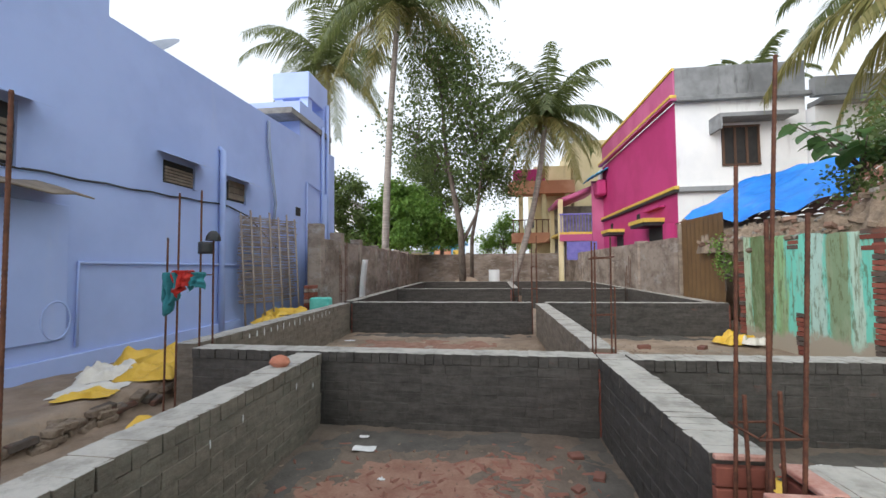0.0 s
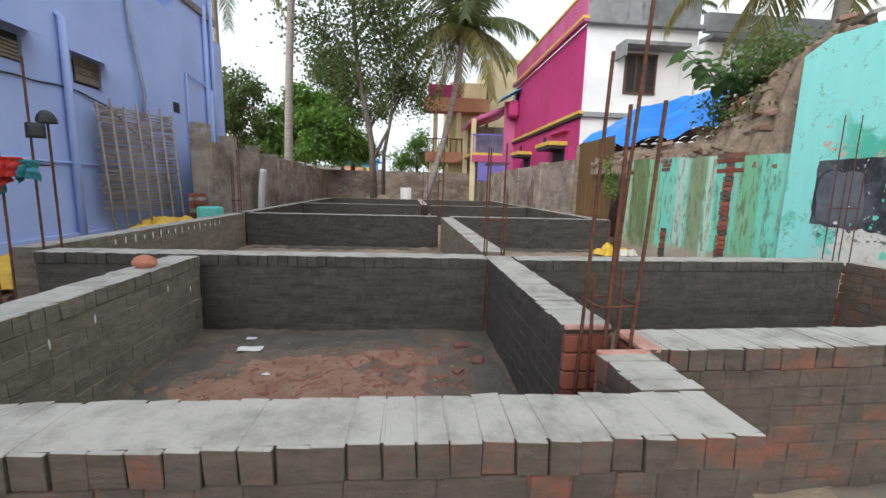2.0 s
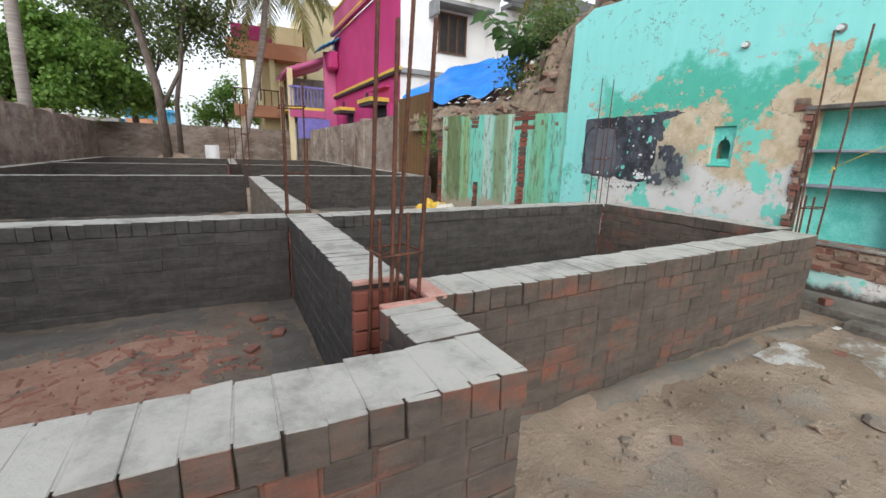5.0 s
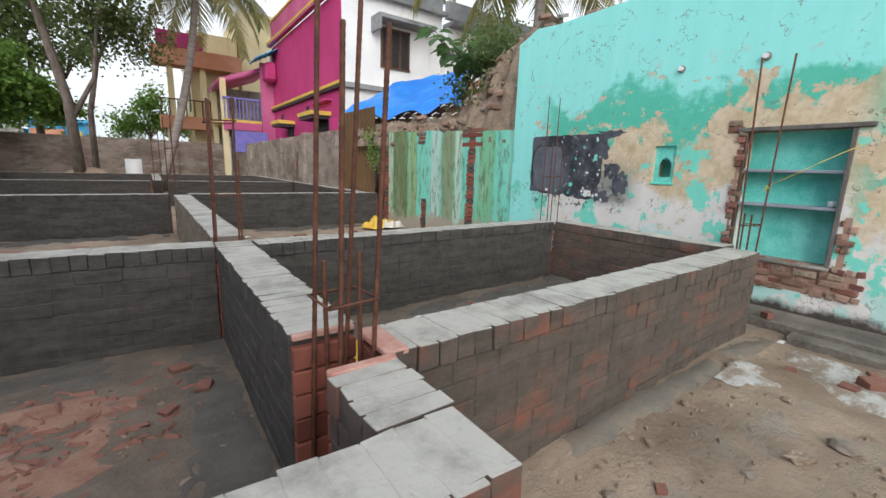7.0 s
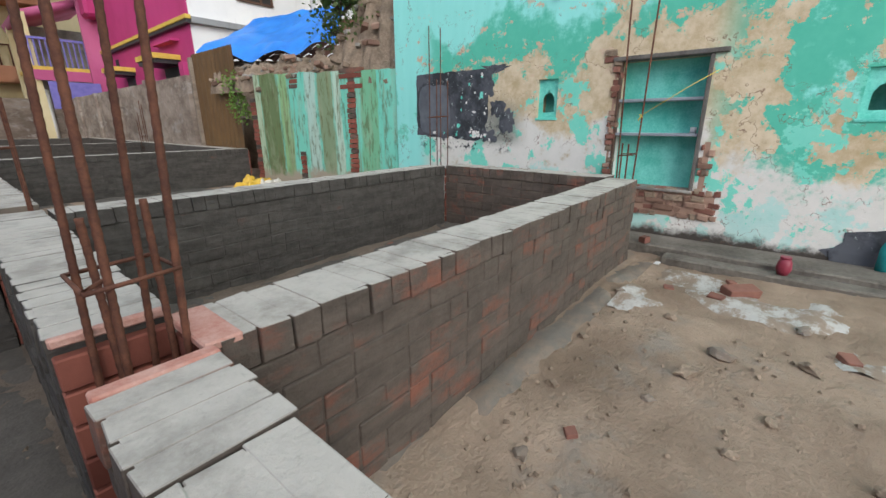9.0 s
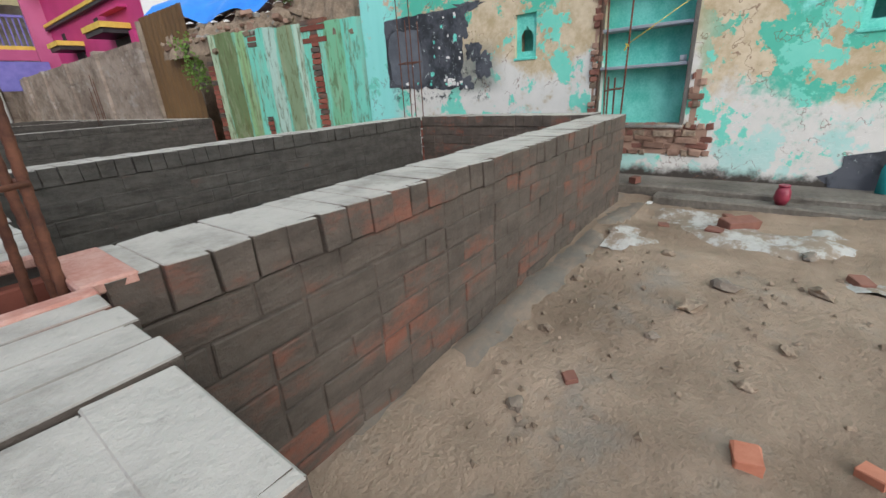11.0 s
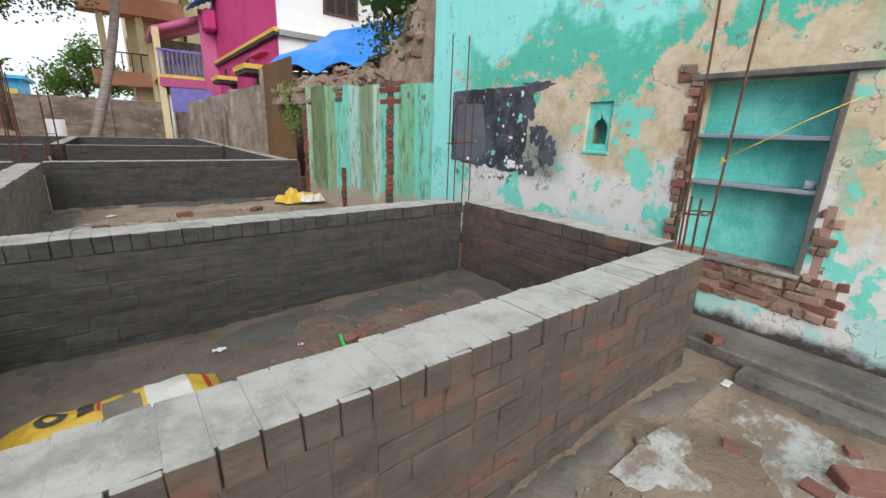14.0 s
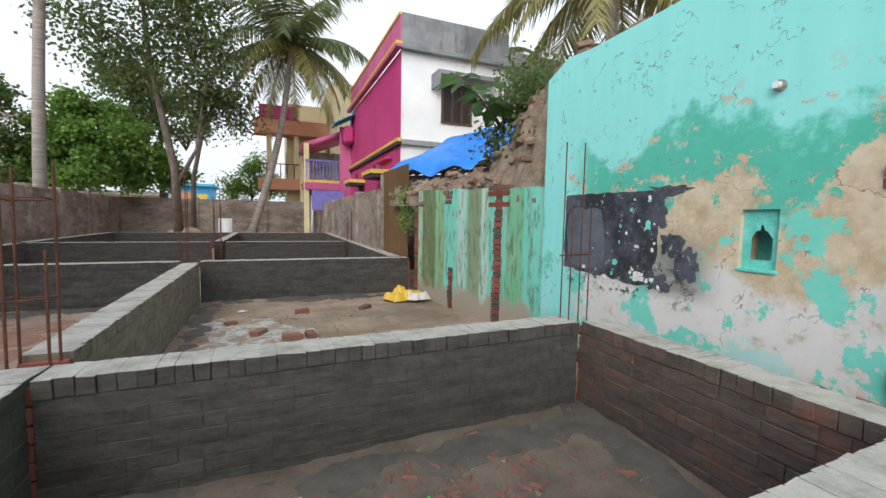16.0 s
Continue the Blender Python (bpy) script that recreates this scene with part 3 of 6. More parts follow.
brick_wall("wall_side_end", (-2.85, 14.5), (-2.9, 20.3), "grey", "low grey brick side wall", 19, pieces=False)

# raw red ends of the walls beside the column gaps
def red_end(u0, v0, u1, v1, top, seed):
    rng = random.Random(seed)
    ob = thing("raw_brick_end", "raw red brick wall end beside a column gap", "brick pier", "raw wall ends")
    for r in range(7):
        z = r * 0.09
        part("brick", block(u0, v0, z, u1, v1, min(top, z + 0.083) - rng.uniform(0, 0.003), 0.004), BRICK_RED, ob)
    return ob


red_end(1.438, 2.135, 1.660, 2.172, 0.62, 1)
red_end(1.452, 1.833, 1.660, 1.862, 0.655, 2)
red_end(1.645, 1.872, 1.674, 2.08, 0.65, 3)
red_end(1.425, 3.935, 1.446, 4.15, 0.65, 4)
red_end(1.655, 3.875, 1.683, 4.09, 0.655, 5)
red_end(1.45, 4.29, 1.668, 4.332, 0.64, 6)
red_end(4.94, 3.955, 5.16, 3.985, 0.66, 7)
red_end(4.94, 2.185, 5.165, 2.213, 0.655, 8)
red_end(5.138, 9.04, 5.165, 9.26, 0.62, 9)
red_end(-2.52, 9.04, -2.54, 9.26, 0.62, 10)
red_end(1.12, 14.19, 1.15, 14.41, 0.64, 11)

for x0, y0, x1, y1 in ((1.451, 1.828, 1.661, 1.864), (1.643, 1.868, 1.725, 2.09), (1.437, 2.137, 1.655, 2.160)):
    tagged(part("bare_brick_top", block(x0, y0, 0.645, x1, y1, 0.667, 0.004), PALE_RED), "bare pinkish red brick top at a wall end", "brick", "bare brick tops")

# ---- plot boundary walls ----
BOUND = Nodes("stained_boundary_brick", 0.9)
_v = BOUND.ramp(BOUND.noise(0.9, 7.0, 0.7, (1, 1, 2.0)), 0.35, 0.65)
_c = BOUND.mix(_v, (0.18, 0.138, 0.110), (0.37, 0.30, 0.25))
_s = BOUND.ramp(BOUND.noise(1.6, 7.0, 0.7, (1, 1, 2.2), 6.0), 0.52, 0.66)
_c = BOUND.mix(BOUND.op('MULTIPLY', _s, 0.75), _c, (0.42, 0.385, 0.355))
_k = BOUND.ramp(BOUND.noise(2.4, 6.0, 0.7, (1, 1, 2.0), 9.0), 0.58, 0.72)
_c = BOUND.mix(BOUND.op('MULTIPLY', _k, 0.6), _c, (0.03, 0.027, 0.024))
BOUND = BOUND.done(_c, BOUND.noise(30.0, 5.0), 0.5, 0.02)


def boundary(name, p0, p1, height, seed, label, pillars=(), dip=0.0):
    """An old brick wall whose courses stand proud as one joined relief, with pillars as parts."""
    a, b = Vector((*p0, 0)), Vector((*p1, 0))
    length, ang = (b - a).length, math.atan2(b.y - a.y, b.x - a.x)
    root = thing(name, label, "boundary wall", kind="structure")
    root.matrix_world = Matrix.Translation(a) @ Matrix.Rotation(ang, 4, 'Z')
    part("wall_core", block(0, -0.085, -0.2, length, 0.085, height - 0.03), BOUND, root)
    rng = random.Random(seed)
    vs, fs = [], []
    rows = int(height / 0.09)
    for r in range(rows):
        u = -0.12 * (r % 2)
        while u < length:
            w = min(0.235, length - u)
            if w > 0.04 and not (r == rows - 1 and rng.random() < 0.3):
                x0, x1 = max(0, u) + 0.006, u + w - 0.006
                d = 0.098 + rng.uniform(-0.008, 0.008)
                z0, z1 = r * 0.09 + 0.005, r * 0.09 + 0.085
                n0 = len(vs)
                vs += [(x0, -d, z0), (x1, -d, z0), (x1, d, z0), (x0, d, z0), (x0, -d, z1), (x1, -d, z1), (x1, d, z1), (x0, d, z1)]
                fs += [tuple(n0 + i for i in f) for f in ((4, 5, 6, 7), (0, 1, 5, 4), (1, 2, 6, 5), (2, 3, 7, 6), (3, 0, 4, 7))]
            u += 0.24
    ob = from_lists("bricks", vs, fs, BOUND, root)
    ob["kind"] = "stuff"
    for u, h in pillars:
        part("pillar", block(u - 0.13, -0.16, -0.1, u + 0.13, 0.16, h, 0.012), BOUND, root)
    return root


boundary("wall_west", (-3.55, 9.35), (-4.25, 26.2), 2.15, 1, "old stained brown brick boundary wall", [(0.15, 2.45), (1.6, 2.35), (3.4, 2.28), (5.5, 2.2), (7.6, 2.2), (9.8, 2.2), (12.4, 2.2)])
boundary("wall_north", (-4.3, 26.4), (5.6, 26.4), 2.2, 2, "old dark stained brick boundary wall", [(3.3, 2.25), (6.6, 2.25)])
boundary("wall_plot_east", (5.10, 11.1), (5.25, 26.2), 2.12, 3, "old grey stained brick boundary wall", [(2.6, 2.15), (5.4, 2.1), (8.2, 2.1), (11, 2.1)])
root = thing("metal_sheet", "tall rusty brown metal sheet fencing a gap", "metal sheet")
part("sheet", sheet(40, 2, lambda u, v: (5.12 + 0.06 * u + 0.012 * math.sin(u * 60), 10.95 - 1.75 * u, 0.05 + (2.42 + 0.02 * u) * v)), RUSTSHEET, root)
part("post", block(5.06, 10.93, 0, 5.15, 11.02, 2.42, 0.01), OLDWOOD, root)

# ---- green plastered building ----
GX = 5.575
green = thing("wall_green", "peeling aqua green plastered wall of a half-demolished house", "wall", kind="structure")


def wall_pieces(bm, x0, x1, ya, yb, z0, top_of, holes):
    """A wall along y with rectangular holes (y0, y1, z0, z1) and an uneven top."""
    ys = sorted({ya, yb, *[h[0] for h in holes], *[h[1] for h in holes], *[ya + (yb - ya) * i / 26 for i in range(27)]})
    zs = sorted({z0, *[h[2] for h in holes], *[h[3] for h in holes]})
    for y0, y1 in zip(ys, ys[1:]):
        for i, za in enumerate(zs):
            ym = (y0 + y1) / 2
            last = i == len(zs) - 1
            zm = za + 0.01 if last else (za + zs[i + 1]) / 2
            if any(h[0] < ym < h[1] and h[2] < zm < h[3] for h in holes):
                continue
            t0, t1 = (top_of(y0), top_of(y1)) if last else (zs[i + 1], zs[i + 1])
            hexa(bm, [(x0, y0, za), (x1, y0, za), (x1, y1, za), (x0, y1, za), (x0, y0, t0), (x1, y0, t0), (x1, y1, t1), (x0, y1, t1)])
    bmesh.ops.remove_doubles(bm, verts=bm.verts[:], dist=0.0005)
    seen = {}
    for f in bm.faces[:]:
        key = tuple(sorted(v.index for v in f.verts))
        seen.setdefault(key, []).append(f)
    bmesh.ops.delete(bm, geom=[f for fs_ in seen.values() if len(fs_) > 1 for f in fs_], context='FACES_ONLY')


def green_top(y):
    base = 3.10 if y > 3.3 else 3.10 + min(0.55, (3.3 - y) * 0.5)
    return base + 0.05 * noise.noise((y * 2.3, 0, 0)) - max(0.0, y - 5.15) * 0.5


SHELF = (1.66, 2.40, 0.50, 1.64)
NICHE = (3.00, 3.225, 1.15, 1.535)
NICHE2 = (0.52, 0.735, 1.12, 1.46)
bm = bmesh.new()
wall_pieces(bm, GX, GX + 0.36, -3.2, 5.37, -0.15, green_top, [SHELF, NICHE, NICHE2])
bm.verts.index_update()
part("plaster", bm, GREEN, green)
part("back", block(GX + 0.365, -3.2, -0.15, GX + 0.45, 5.3, 2.9), AQUA, green)
# the ragged brick edge along the broken top
rng = random.Random(5)
y = -0.4
while y < 5.3:
    w = rng.uniform(0.14, 0.24)
    if rng.random() < 0.7:
        bb = block(GX + rng.uniform(0.03, 0.08), y, green_top(y) - 0.05, GX + 0.33, y + w - 0.01, green_top(y) + rng.uniform(0.01, 0.07), 0.006)
        part("brick", bb, BRICK_OLD, green)
    y += w

# shelving alcove
alcove = thing("wall_shelf", "recessed aqua wall shelves with dark wooden frame", "shelf")
part("back_panel", block(GX + 0.19, SHELF[0], SHELF[2], GX + 0.355, SHELF[1], SHELF[3]), AQUA, alcove)
for z in (0.985, 1.285):
    part("shelf", block(GX + 0.01, SHELF[0] + 0.003, z, GX + 0.188, SHELF[1] - 0.003, z + 0.026, 0.004), STEEL, alcove)
part("sill", block(GX - 0.03, SHELF[0] + 0.003, SHELF[2] - 0.001, GX + 0.188, SHELF[1] - 0.003, SHELF[2] + 0.025, 0.005), CONCRETE, alcove)
part("lintel", block(GX - 0.03, SHELF[0] - 0.10, SHELF[3] - 0.002, GX + 0.10, SHELF[1] + 0.06, SHELF[3] + 0.036, 0.006), GREYWOOD, alcove, "grey wooden lintel")
part("jamb", block(GX - 0.02, SHELF[0] - 0.002, SHELF[2] + 0.026, GX + 0.05, SHELF[0] + 0.03, SHELF[3] - 0.004, 0.005), GREYWOOD, alcove, "dark wooden post")
part("jamb", block(GX - 0.012, SHELF[1] - 0.02, SHELF[2] + 0.026, GX + 0.05, SHELF[1] + 0.002, SHELF[3] - 0.004, 0.005), WOOD, alcove, "dark wooden post")
cup = pipe([(GX + 0.10, 1.745, 1.013), (GX + 0.10, 1.745, 1.062)], 0.026, 12)
tagged(part("cup", cup, PVC), "small white plastic cup on a shelf", "cup")


def exposed_bricks(y0, y1, z0, z1, seed, keep, label):
    """Bare bricks where the plaster has fallen, ragged in outline."""
    ob = thing("exposed_brickwork", label, "brickwork", "bare patches")
    r2 = random.Random(seed)
    if z1 - z0 > 0.15:
        part("bed", block(GX - 0.0015, y0 + 0.02, z0 + 0.01, GX + 0.03, y1 - 0.03, z1 - 0.005), BRICK_OLD, ob)
    z, row = z0, 0
    while z < z1:
        yy = y0 + (0.0 if row % 2 else -0.02)
        while yy < y1 - 0.02:
            w = min(r2.choice((0.06, 0.10, 0.17)), y1 - yy)
            if r2.random() < keep(yy + w / 2, z):
                bb = block(-r2.uniform(0.004, 0.028), 0, 0, 0.05, w - r2.uniform(0.006, 0.014), r2.uniform(0.042, 0.052), 0.006)
                for v in bb.verts:
                    v.co += Vector([r2.uniform(-0.006, 0.006) for _ in range(3)])
                bb.transform(pose(GX, yy, z, r2.uniform(-7, 7), 0, r2.uniform(-6, 6)))
                part("brick", bb, r2.choice((BRICK_OLD, BRICK_DULL, EARTH, BRICK_OLD, BRICK_DULL)), ob)
            yy += w
        z += 0.054
        row += 1
    return ob


exposed_bricks(2.40, 2.47, 0.52, 1.62, 1, lambda a, z: 1.0 if a < 2.47 + 0.06 * math.sin(z * 14) + max(0, 0.75 - z) * 0.3 else 0.0, "bare broken red bricks beside a shelf alcove")
exposed_bricks(1.46, 2.75, 0.27, 0.50, 2, lambda a, z: 0.95 if a > 1.50 + 0.2 * (0.5 - z) else 0.3, "band of bare crumbling bricks under a shelf alcove")
exposed_bricks(1.56, 1.655, 0.5, 0.95, 3, lambda a, z: 0.9 if a > 1.59 else 0.2, "bare crumbling bricks beside a shelf post")
exposed_bricks(2.44, 2.56, 1.64, 1.70, 5, lambda a, z: 0.9, "bare broken bricks at a lintel end")


def niche(y0, y1, z0, z1):
    """A lamp niche: a recess closed by a panel with a pointed cusped opening."""
    ob = thing("wall_niche", "small aqua lamp niche with a pointed arch", "niche", "lamp niches")
    yc, w = (y0 + y1) / 2, (y1 - y0)
    bm = bmesh.new()
    out = [(y0 + 0.002, z0 + 0.002), (y1 - 0.002, z0 + 0.002), (y1 - 0.002, z1 - 0.002), (y0 + 0.002, z1 - 0.002)]
    a, za, zb = w * 0.29, z0 + 0.06, z0 + (z1 - z0) * 0.52
    inn = [(yc - a, za), (yc + a, za), (yc + a, zb), (yc + a * 0.55, zb + 0.045), (yc + a * 0.25, zb + 0.05), (yc, zb + 0.10), (yc - a * 0.25, zb + 0.05), (yc - a * 0.55, zb + 0.045), (yc - a, zb)]
    for x in (GX + 0.035, GX + 0.05):
        o = [bm.verts.new((x, *p)) for p in out]
        q = [bm.verts.new((x, *p)) for p in inn]
        bm.faces.new((o[0], o[1], q[1], q[0]))
        bm.faces.new((o[1], o[2], q[5], q[4], q[3], q[2], q[1]))
        bm.faces.new((o[2], o[3], q[5]))
        bm.faces.new((o[3], o[0], q[0], q[8], q[7], q[6], q[5]))
    part("arch_panel", bm, AQUA, ob)
    part("recess", block(GX + 0.2, y0 + 0.002, z0 + 0.002, GX + 0.22, y1 - 0.002, z1 - 0.002), AQUA, ob)
    part("ledge", block(GX - 0.012, y0 - 0.012, z0 - 0.02, GX + 0.034, y1 + 0.012, z0 + 0.004, 0.004), AQUA, ob)
    return ob


niche(*NICHE)
niche(*NICHE2)

# the painted board
bm = bmesh.new()
n = 40
ring = []
for i in range(4):
    (ya, za), (yb, zb) = [(4.98, 0.93), (3.86, 0.93), (3.86, 1.70), (4.98, 1.70)][i], [(3.86, 0.93), (3.86, 1.70), (4.98, 1.70), (4.98, 0.93)][i]
    for k in range(n):
        u = k / n
        yy, zz = ya + (yb - ya) * u, za + (zb - za) * u
        amp = 0.05 if i in (0, 1) else 0.012
        ring.append((yy + amp * noise.noise((yy * 9, zz * 9, i)), zz + amp * noise.noise((zz * 9, yy * 9, 5 + i))))
v0 = [bm.verts.new((GX - 0.006, *p)) for p in ring]
v1 = [bm.verts.new((GX + 0.01, *p)) for p in ring]
bm.faces.new(v0)
for k in range(len(ring)):
    bm.faces.new((v0[k], v1[k], v1[(k + 1) % len(ring)], v0[(k + 1) % len(ring)]))
board = thing("blackboard", "worn black painted board flaking off a plaster wall", "blackboard")
part("panel", bm, BOARD, board)


def ragged_plate(y0, y1, z0, z1, x, amp, seed):
    """A thin flake with an uneven outline, proud of the wall."""
    bm_ = bmesh.new()
    pts = []
    for i in range(28):
        a_ = 2 * math.pi * i / 28
        c_, s_ = math.cos(a_), math.sin(a_)
        k_ = (abs(c_) ** 5 + abs(s_) ** 5) ** -0.2 * (1 + amp * noise.noise((c_ * 2 + seed, s_ * 2, seed * 0.7)) + 0.6 * amp * noise.noise((c_ * 6, s_ * 6 + seed, 2)))
        pts.append(((y0 + y1) / 2 + (y1 - y0) / 2 * c_ * k_, (z0 + z1) / 2 + (z1 - z0) / 2 * s_ * k_))
    f_ = [bm_.verts.new((x, *p)) for p in pts]
    g_ = [bm_.verts.new((x + 0.012, *p)) for p in pts]
    bm_.faces.new(f_)
    for i in range(28):
        bm_.faces.new((f_[i], g_[i], g_[(i + 1) % 28], f_[(i + 1) % 28]))
    return bm_


part("faded_patch", ragged_plate(4.42, 4.93, 0.98, 1.56, GX - 0.010, 0.12, 2.0), BOARD_FADED, board, "faded slate-grey paint")
rng = random.Random(12)
for k in range(34):
    yy, zz, w = 3.80 + abs(rng.gauss(0, 0.34)), rng.uniform(0.92, 1.66) if k % 2 else rng.uniform(0.90, 1.05), rng.uniform(0.012, 0.045)
    part("paint_flake", ragged_plate(yy, yy + w, zz, zz + w * rng.uniform(0.6, 1.6), GX - 0.013 + 0.0008 * (k % 4), 0.5, k * 1.7), PAPER if k % 3 else AQUA, board)
for k, (yy, zz, w, h) in enumerate(((3.62, 1.64, 0.30, 0.09), (3.50, 1.02, 0.16, 0.20), (3.63, 1.18, 0.18, 0.16), (3.74, 0.90, 0.16, 0.12), (3.78, 1.40, 0.12, 0.30))):
    part("paint_scab", ragged_plate(yy, yy + w, zz, zz + h, GX - 0.005 - 0.0006 * k, 0.6, 40 + k * 2.3), BOARD, board, "flaking black paint")
for yy, zz in ((3.05, 2.28), (2.34, 2.27), (0.6, 2.3)):
    kn = thing("wall_insulator", "round grey porcelain insulator on a wall", "insulator", "insulators")
    part("base", pipe([(GX + 0.01, yy, zz), (GX - 0.02, yy, zz)], 0.035, 14), CONCRETE, kn)
    part("knob", pipe([(GX - 0.02, yy, zz), (GX - 0.055, yy, zz)], 0.022, 12), PVC, kn)
# concrete ledge along the foot
led = thing("ledge", "low grey concrete plinth along a wall foot", "plinth", kind="structure")
part("upper_step", block(5.18, -3.2, -0.1, GX + 0.02, 2.42, 0.085, 0.012), MUDDY, led)
part("lower_step", block(5.02, -3.2, -0.1, 5.178, 1.72, 0.045, 0.012), MUDDY, led)

# ---- streaked ruin wall ----
ruin = thing("wall_ruin", "mossy rain-streaked broken plaster wall over red bricks", "wall", kind="structure")


def ruin_pt(s, off, z):
    """Along the ruin from its far end (s = 0) to the green wall (s = 1)."""
    ax, ay, bx, by = 5.16, 8.53, 5.62, 5.40
    dx, dy = bx - ax, by - ay
    ln = math.hypot(dx, dy)
    return (ax + dx * s - dy / ln * off, ay + dy * s + dx / ln * off, z)


def ruin_slab(s0, s1, z0, z1, o0=0.0, o1=0.28):
    bm = bmesh.new()
    hexa(bm, [ruin_pt(s0, o0, z0), ruin_pt(s0, o1, z0), ruin_pt(s1, o1, z0), ruin_pt(s1, o0, z0), ruin_pt(s0, o0, z1), ruin_pt(s0, o1, z1), ruin_pt(s1, o1, z1), ruin_pt(s1, o0, z1)])
    return bm


def ruin_top(s):
    return 1.92 - 0.10 * s + 0.04 * noise.noise((s * 11, 2, 0))


for i in range(24):
    s0, s1 = i / 24, (i + 1) / 24
    if i in (17,):
        continue
    z0 = 0.62 if i in (8,) else -0.1
    part("plaster", ruin_slab(s0, s1, z0, ruin_top(s0 + 0.02)), STRIPES, ruin)
part("core", ruin_slab(0.0, 1.0, -0.1, 1.76, 0.06, 0.27), EARTH, ruin)
rng = random.Random(8)
for s0, s1, za, zb in ((17.0 / 24 - 0.008, 18.0 / 24 + 0.004, 0.0, 1.85), (8 / 24, 9 / 24, 0.0, 0.60), (-0.045, 0.0, 0.0, 1.5), (0.30, 0.36, 1.66, 1.85), (0.66, 0.80, 1.6, 1.84)):
    z = za
    while z < zb:
        d = rng.uniform(-0.012, 0.012)
        part("brick", ruin_slab(s0 + d / 3, s1 + d / 3, z, z + 0.062, -0.006 + d * 0.6, 0.06), rng.choice((BRICK_RED, BRICK_RED, BRICK)), ruin)
        z += 0.074
# the crumbled core of the old house above it
def heap(u, v):
    s = -0.45 + 1.47 * u
    x, y, _ = ruin_pt(s, 0.05 + 1.1 * v, 0)
    rise = max(0.0, s - 0.50) / 0.5
    crest = 1.86 + (0.22 + 1.35 * rise ** 0.8) * min(1.0, v * 3.2)
    rough = 0.16 * noise.noise((x * 2.6, y * 2.6, 0)) + 0.13 * noise.noise((x * 7, y * 7, 2)) + 0.07 * noise.noise((x * 16, y * 16, 5))
    step = 0.10 * round(crest * 8 % 1.0)
    return (x + 0.10 * noise.noise((y * 6, v * 9, 1)), y + 0.06 * noise.noise((x * 9, v * 8, 3)), 1.66 if v < 0.005 else max(1.70, crest + rough * min(1, v * 4 + 0.2) + step * 0.3))


tagged(part("rubble_heap", sheet(110, 44, heap), EARTH), "crumbled earth and brick core of a ruined wall", "rubble", kind="structure")
rng = random.Random(31)
chunks = thing("rubble_bricks", "broken bricks sticking out of a ruined wall", "rubble", kind="structure")
for k in range(170):
    u, v = rng.random(), rng.random() ** 1.6
    p = Vector(heap(u, v))
    bb = block(-0.10, -0.05, -0.035, 0.10, 0.05, 0.035, 0.008)
    bb.transform(Matrix.Translation(p) @ pose(0, 0, 0, rng.uniform(-25, 25), rng.uniform(-25, 25), rng.uniform(0, 180)) @ Matrix.Scale(rng.uniform(0.5, 1.1), 4))
    part("brick", bb, rng.choice((BRICK_OLD, EARTH, BRICK_OLD, EARTH, CONCRETE)), chunks)


# ---- houses ----
def house_box(root, name, x0, y0, z0, x1, y1, z1, material, label="", bevel=0.01):
    return part(name, block(x0, y0, z0, x1, y1, z1, bevel), material, root, label)


BX = -4.5
blue = thing("blue_house", "long periwinkle blue house with small windows", "house")
bm = bmesh.new()
for ya, yb, za, zb in ((-6, 5.1, 7.2, 7.2), (5.1, 12.95, 4.82, 4.98)):
    hexa(bm, [(BX - 7, ya, -0.2), (BX, ya, -0.2), (BX, yb, -0.2), (BX - 7, yb, -0.2), (BX - 7, ya, za), (BX, ya, za), (BX, yb, zb), (BX - 7, yb, zb)])
part("wall", bm, BLUE, blue)
house_box(blue, "plinth", BX + 0.001, -6, -0.1, BX + 0.06, 8.0, 0.42, BLUE)


def blue_window(y0, y1, z0, z1, slats):
    w = part("window", block(BX - 0.02, y0, z0, BX + 0.006, y1, z1), DARK, blue)
    k = 5 if slats else 3
    for i in range(k):
        z = z0 + (z1 - z0) * (i + 0.35) / (k + (2 if slats else 0))
        bb = block(BX + 0.008, y0 + 0.02, z, BX + 0.03, y1 - 0.02, z + (z1 - z0) * (0.1 if slats else 0.3))
        part("slat", bb, OLDWOOD, w)
    part("frame", block(BX + 0.001, y1, z0 - 0.02, BX + 0.05, y1 + 0.05, z1 + 0.04), BLUE, w)
    part("sunshade", sheet(1, 1, lambda u, v: (BX + 0.001 + 0.38 * u, y0 - 0.12 + (y1 - y0 + 0.3) * v, z1 + 0.12 - 0.14 * u)), STEEL, w)
    return w


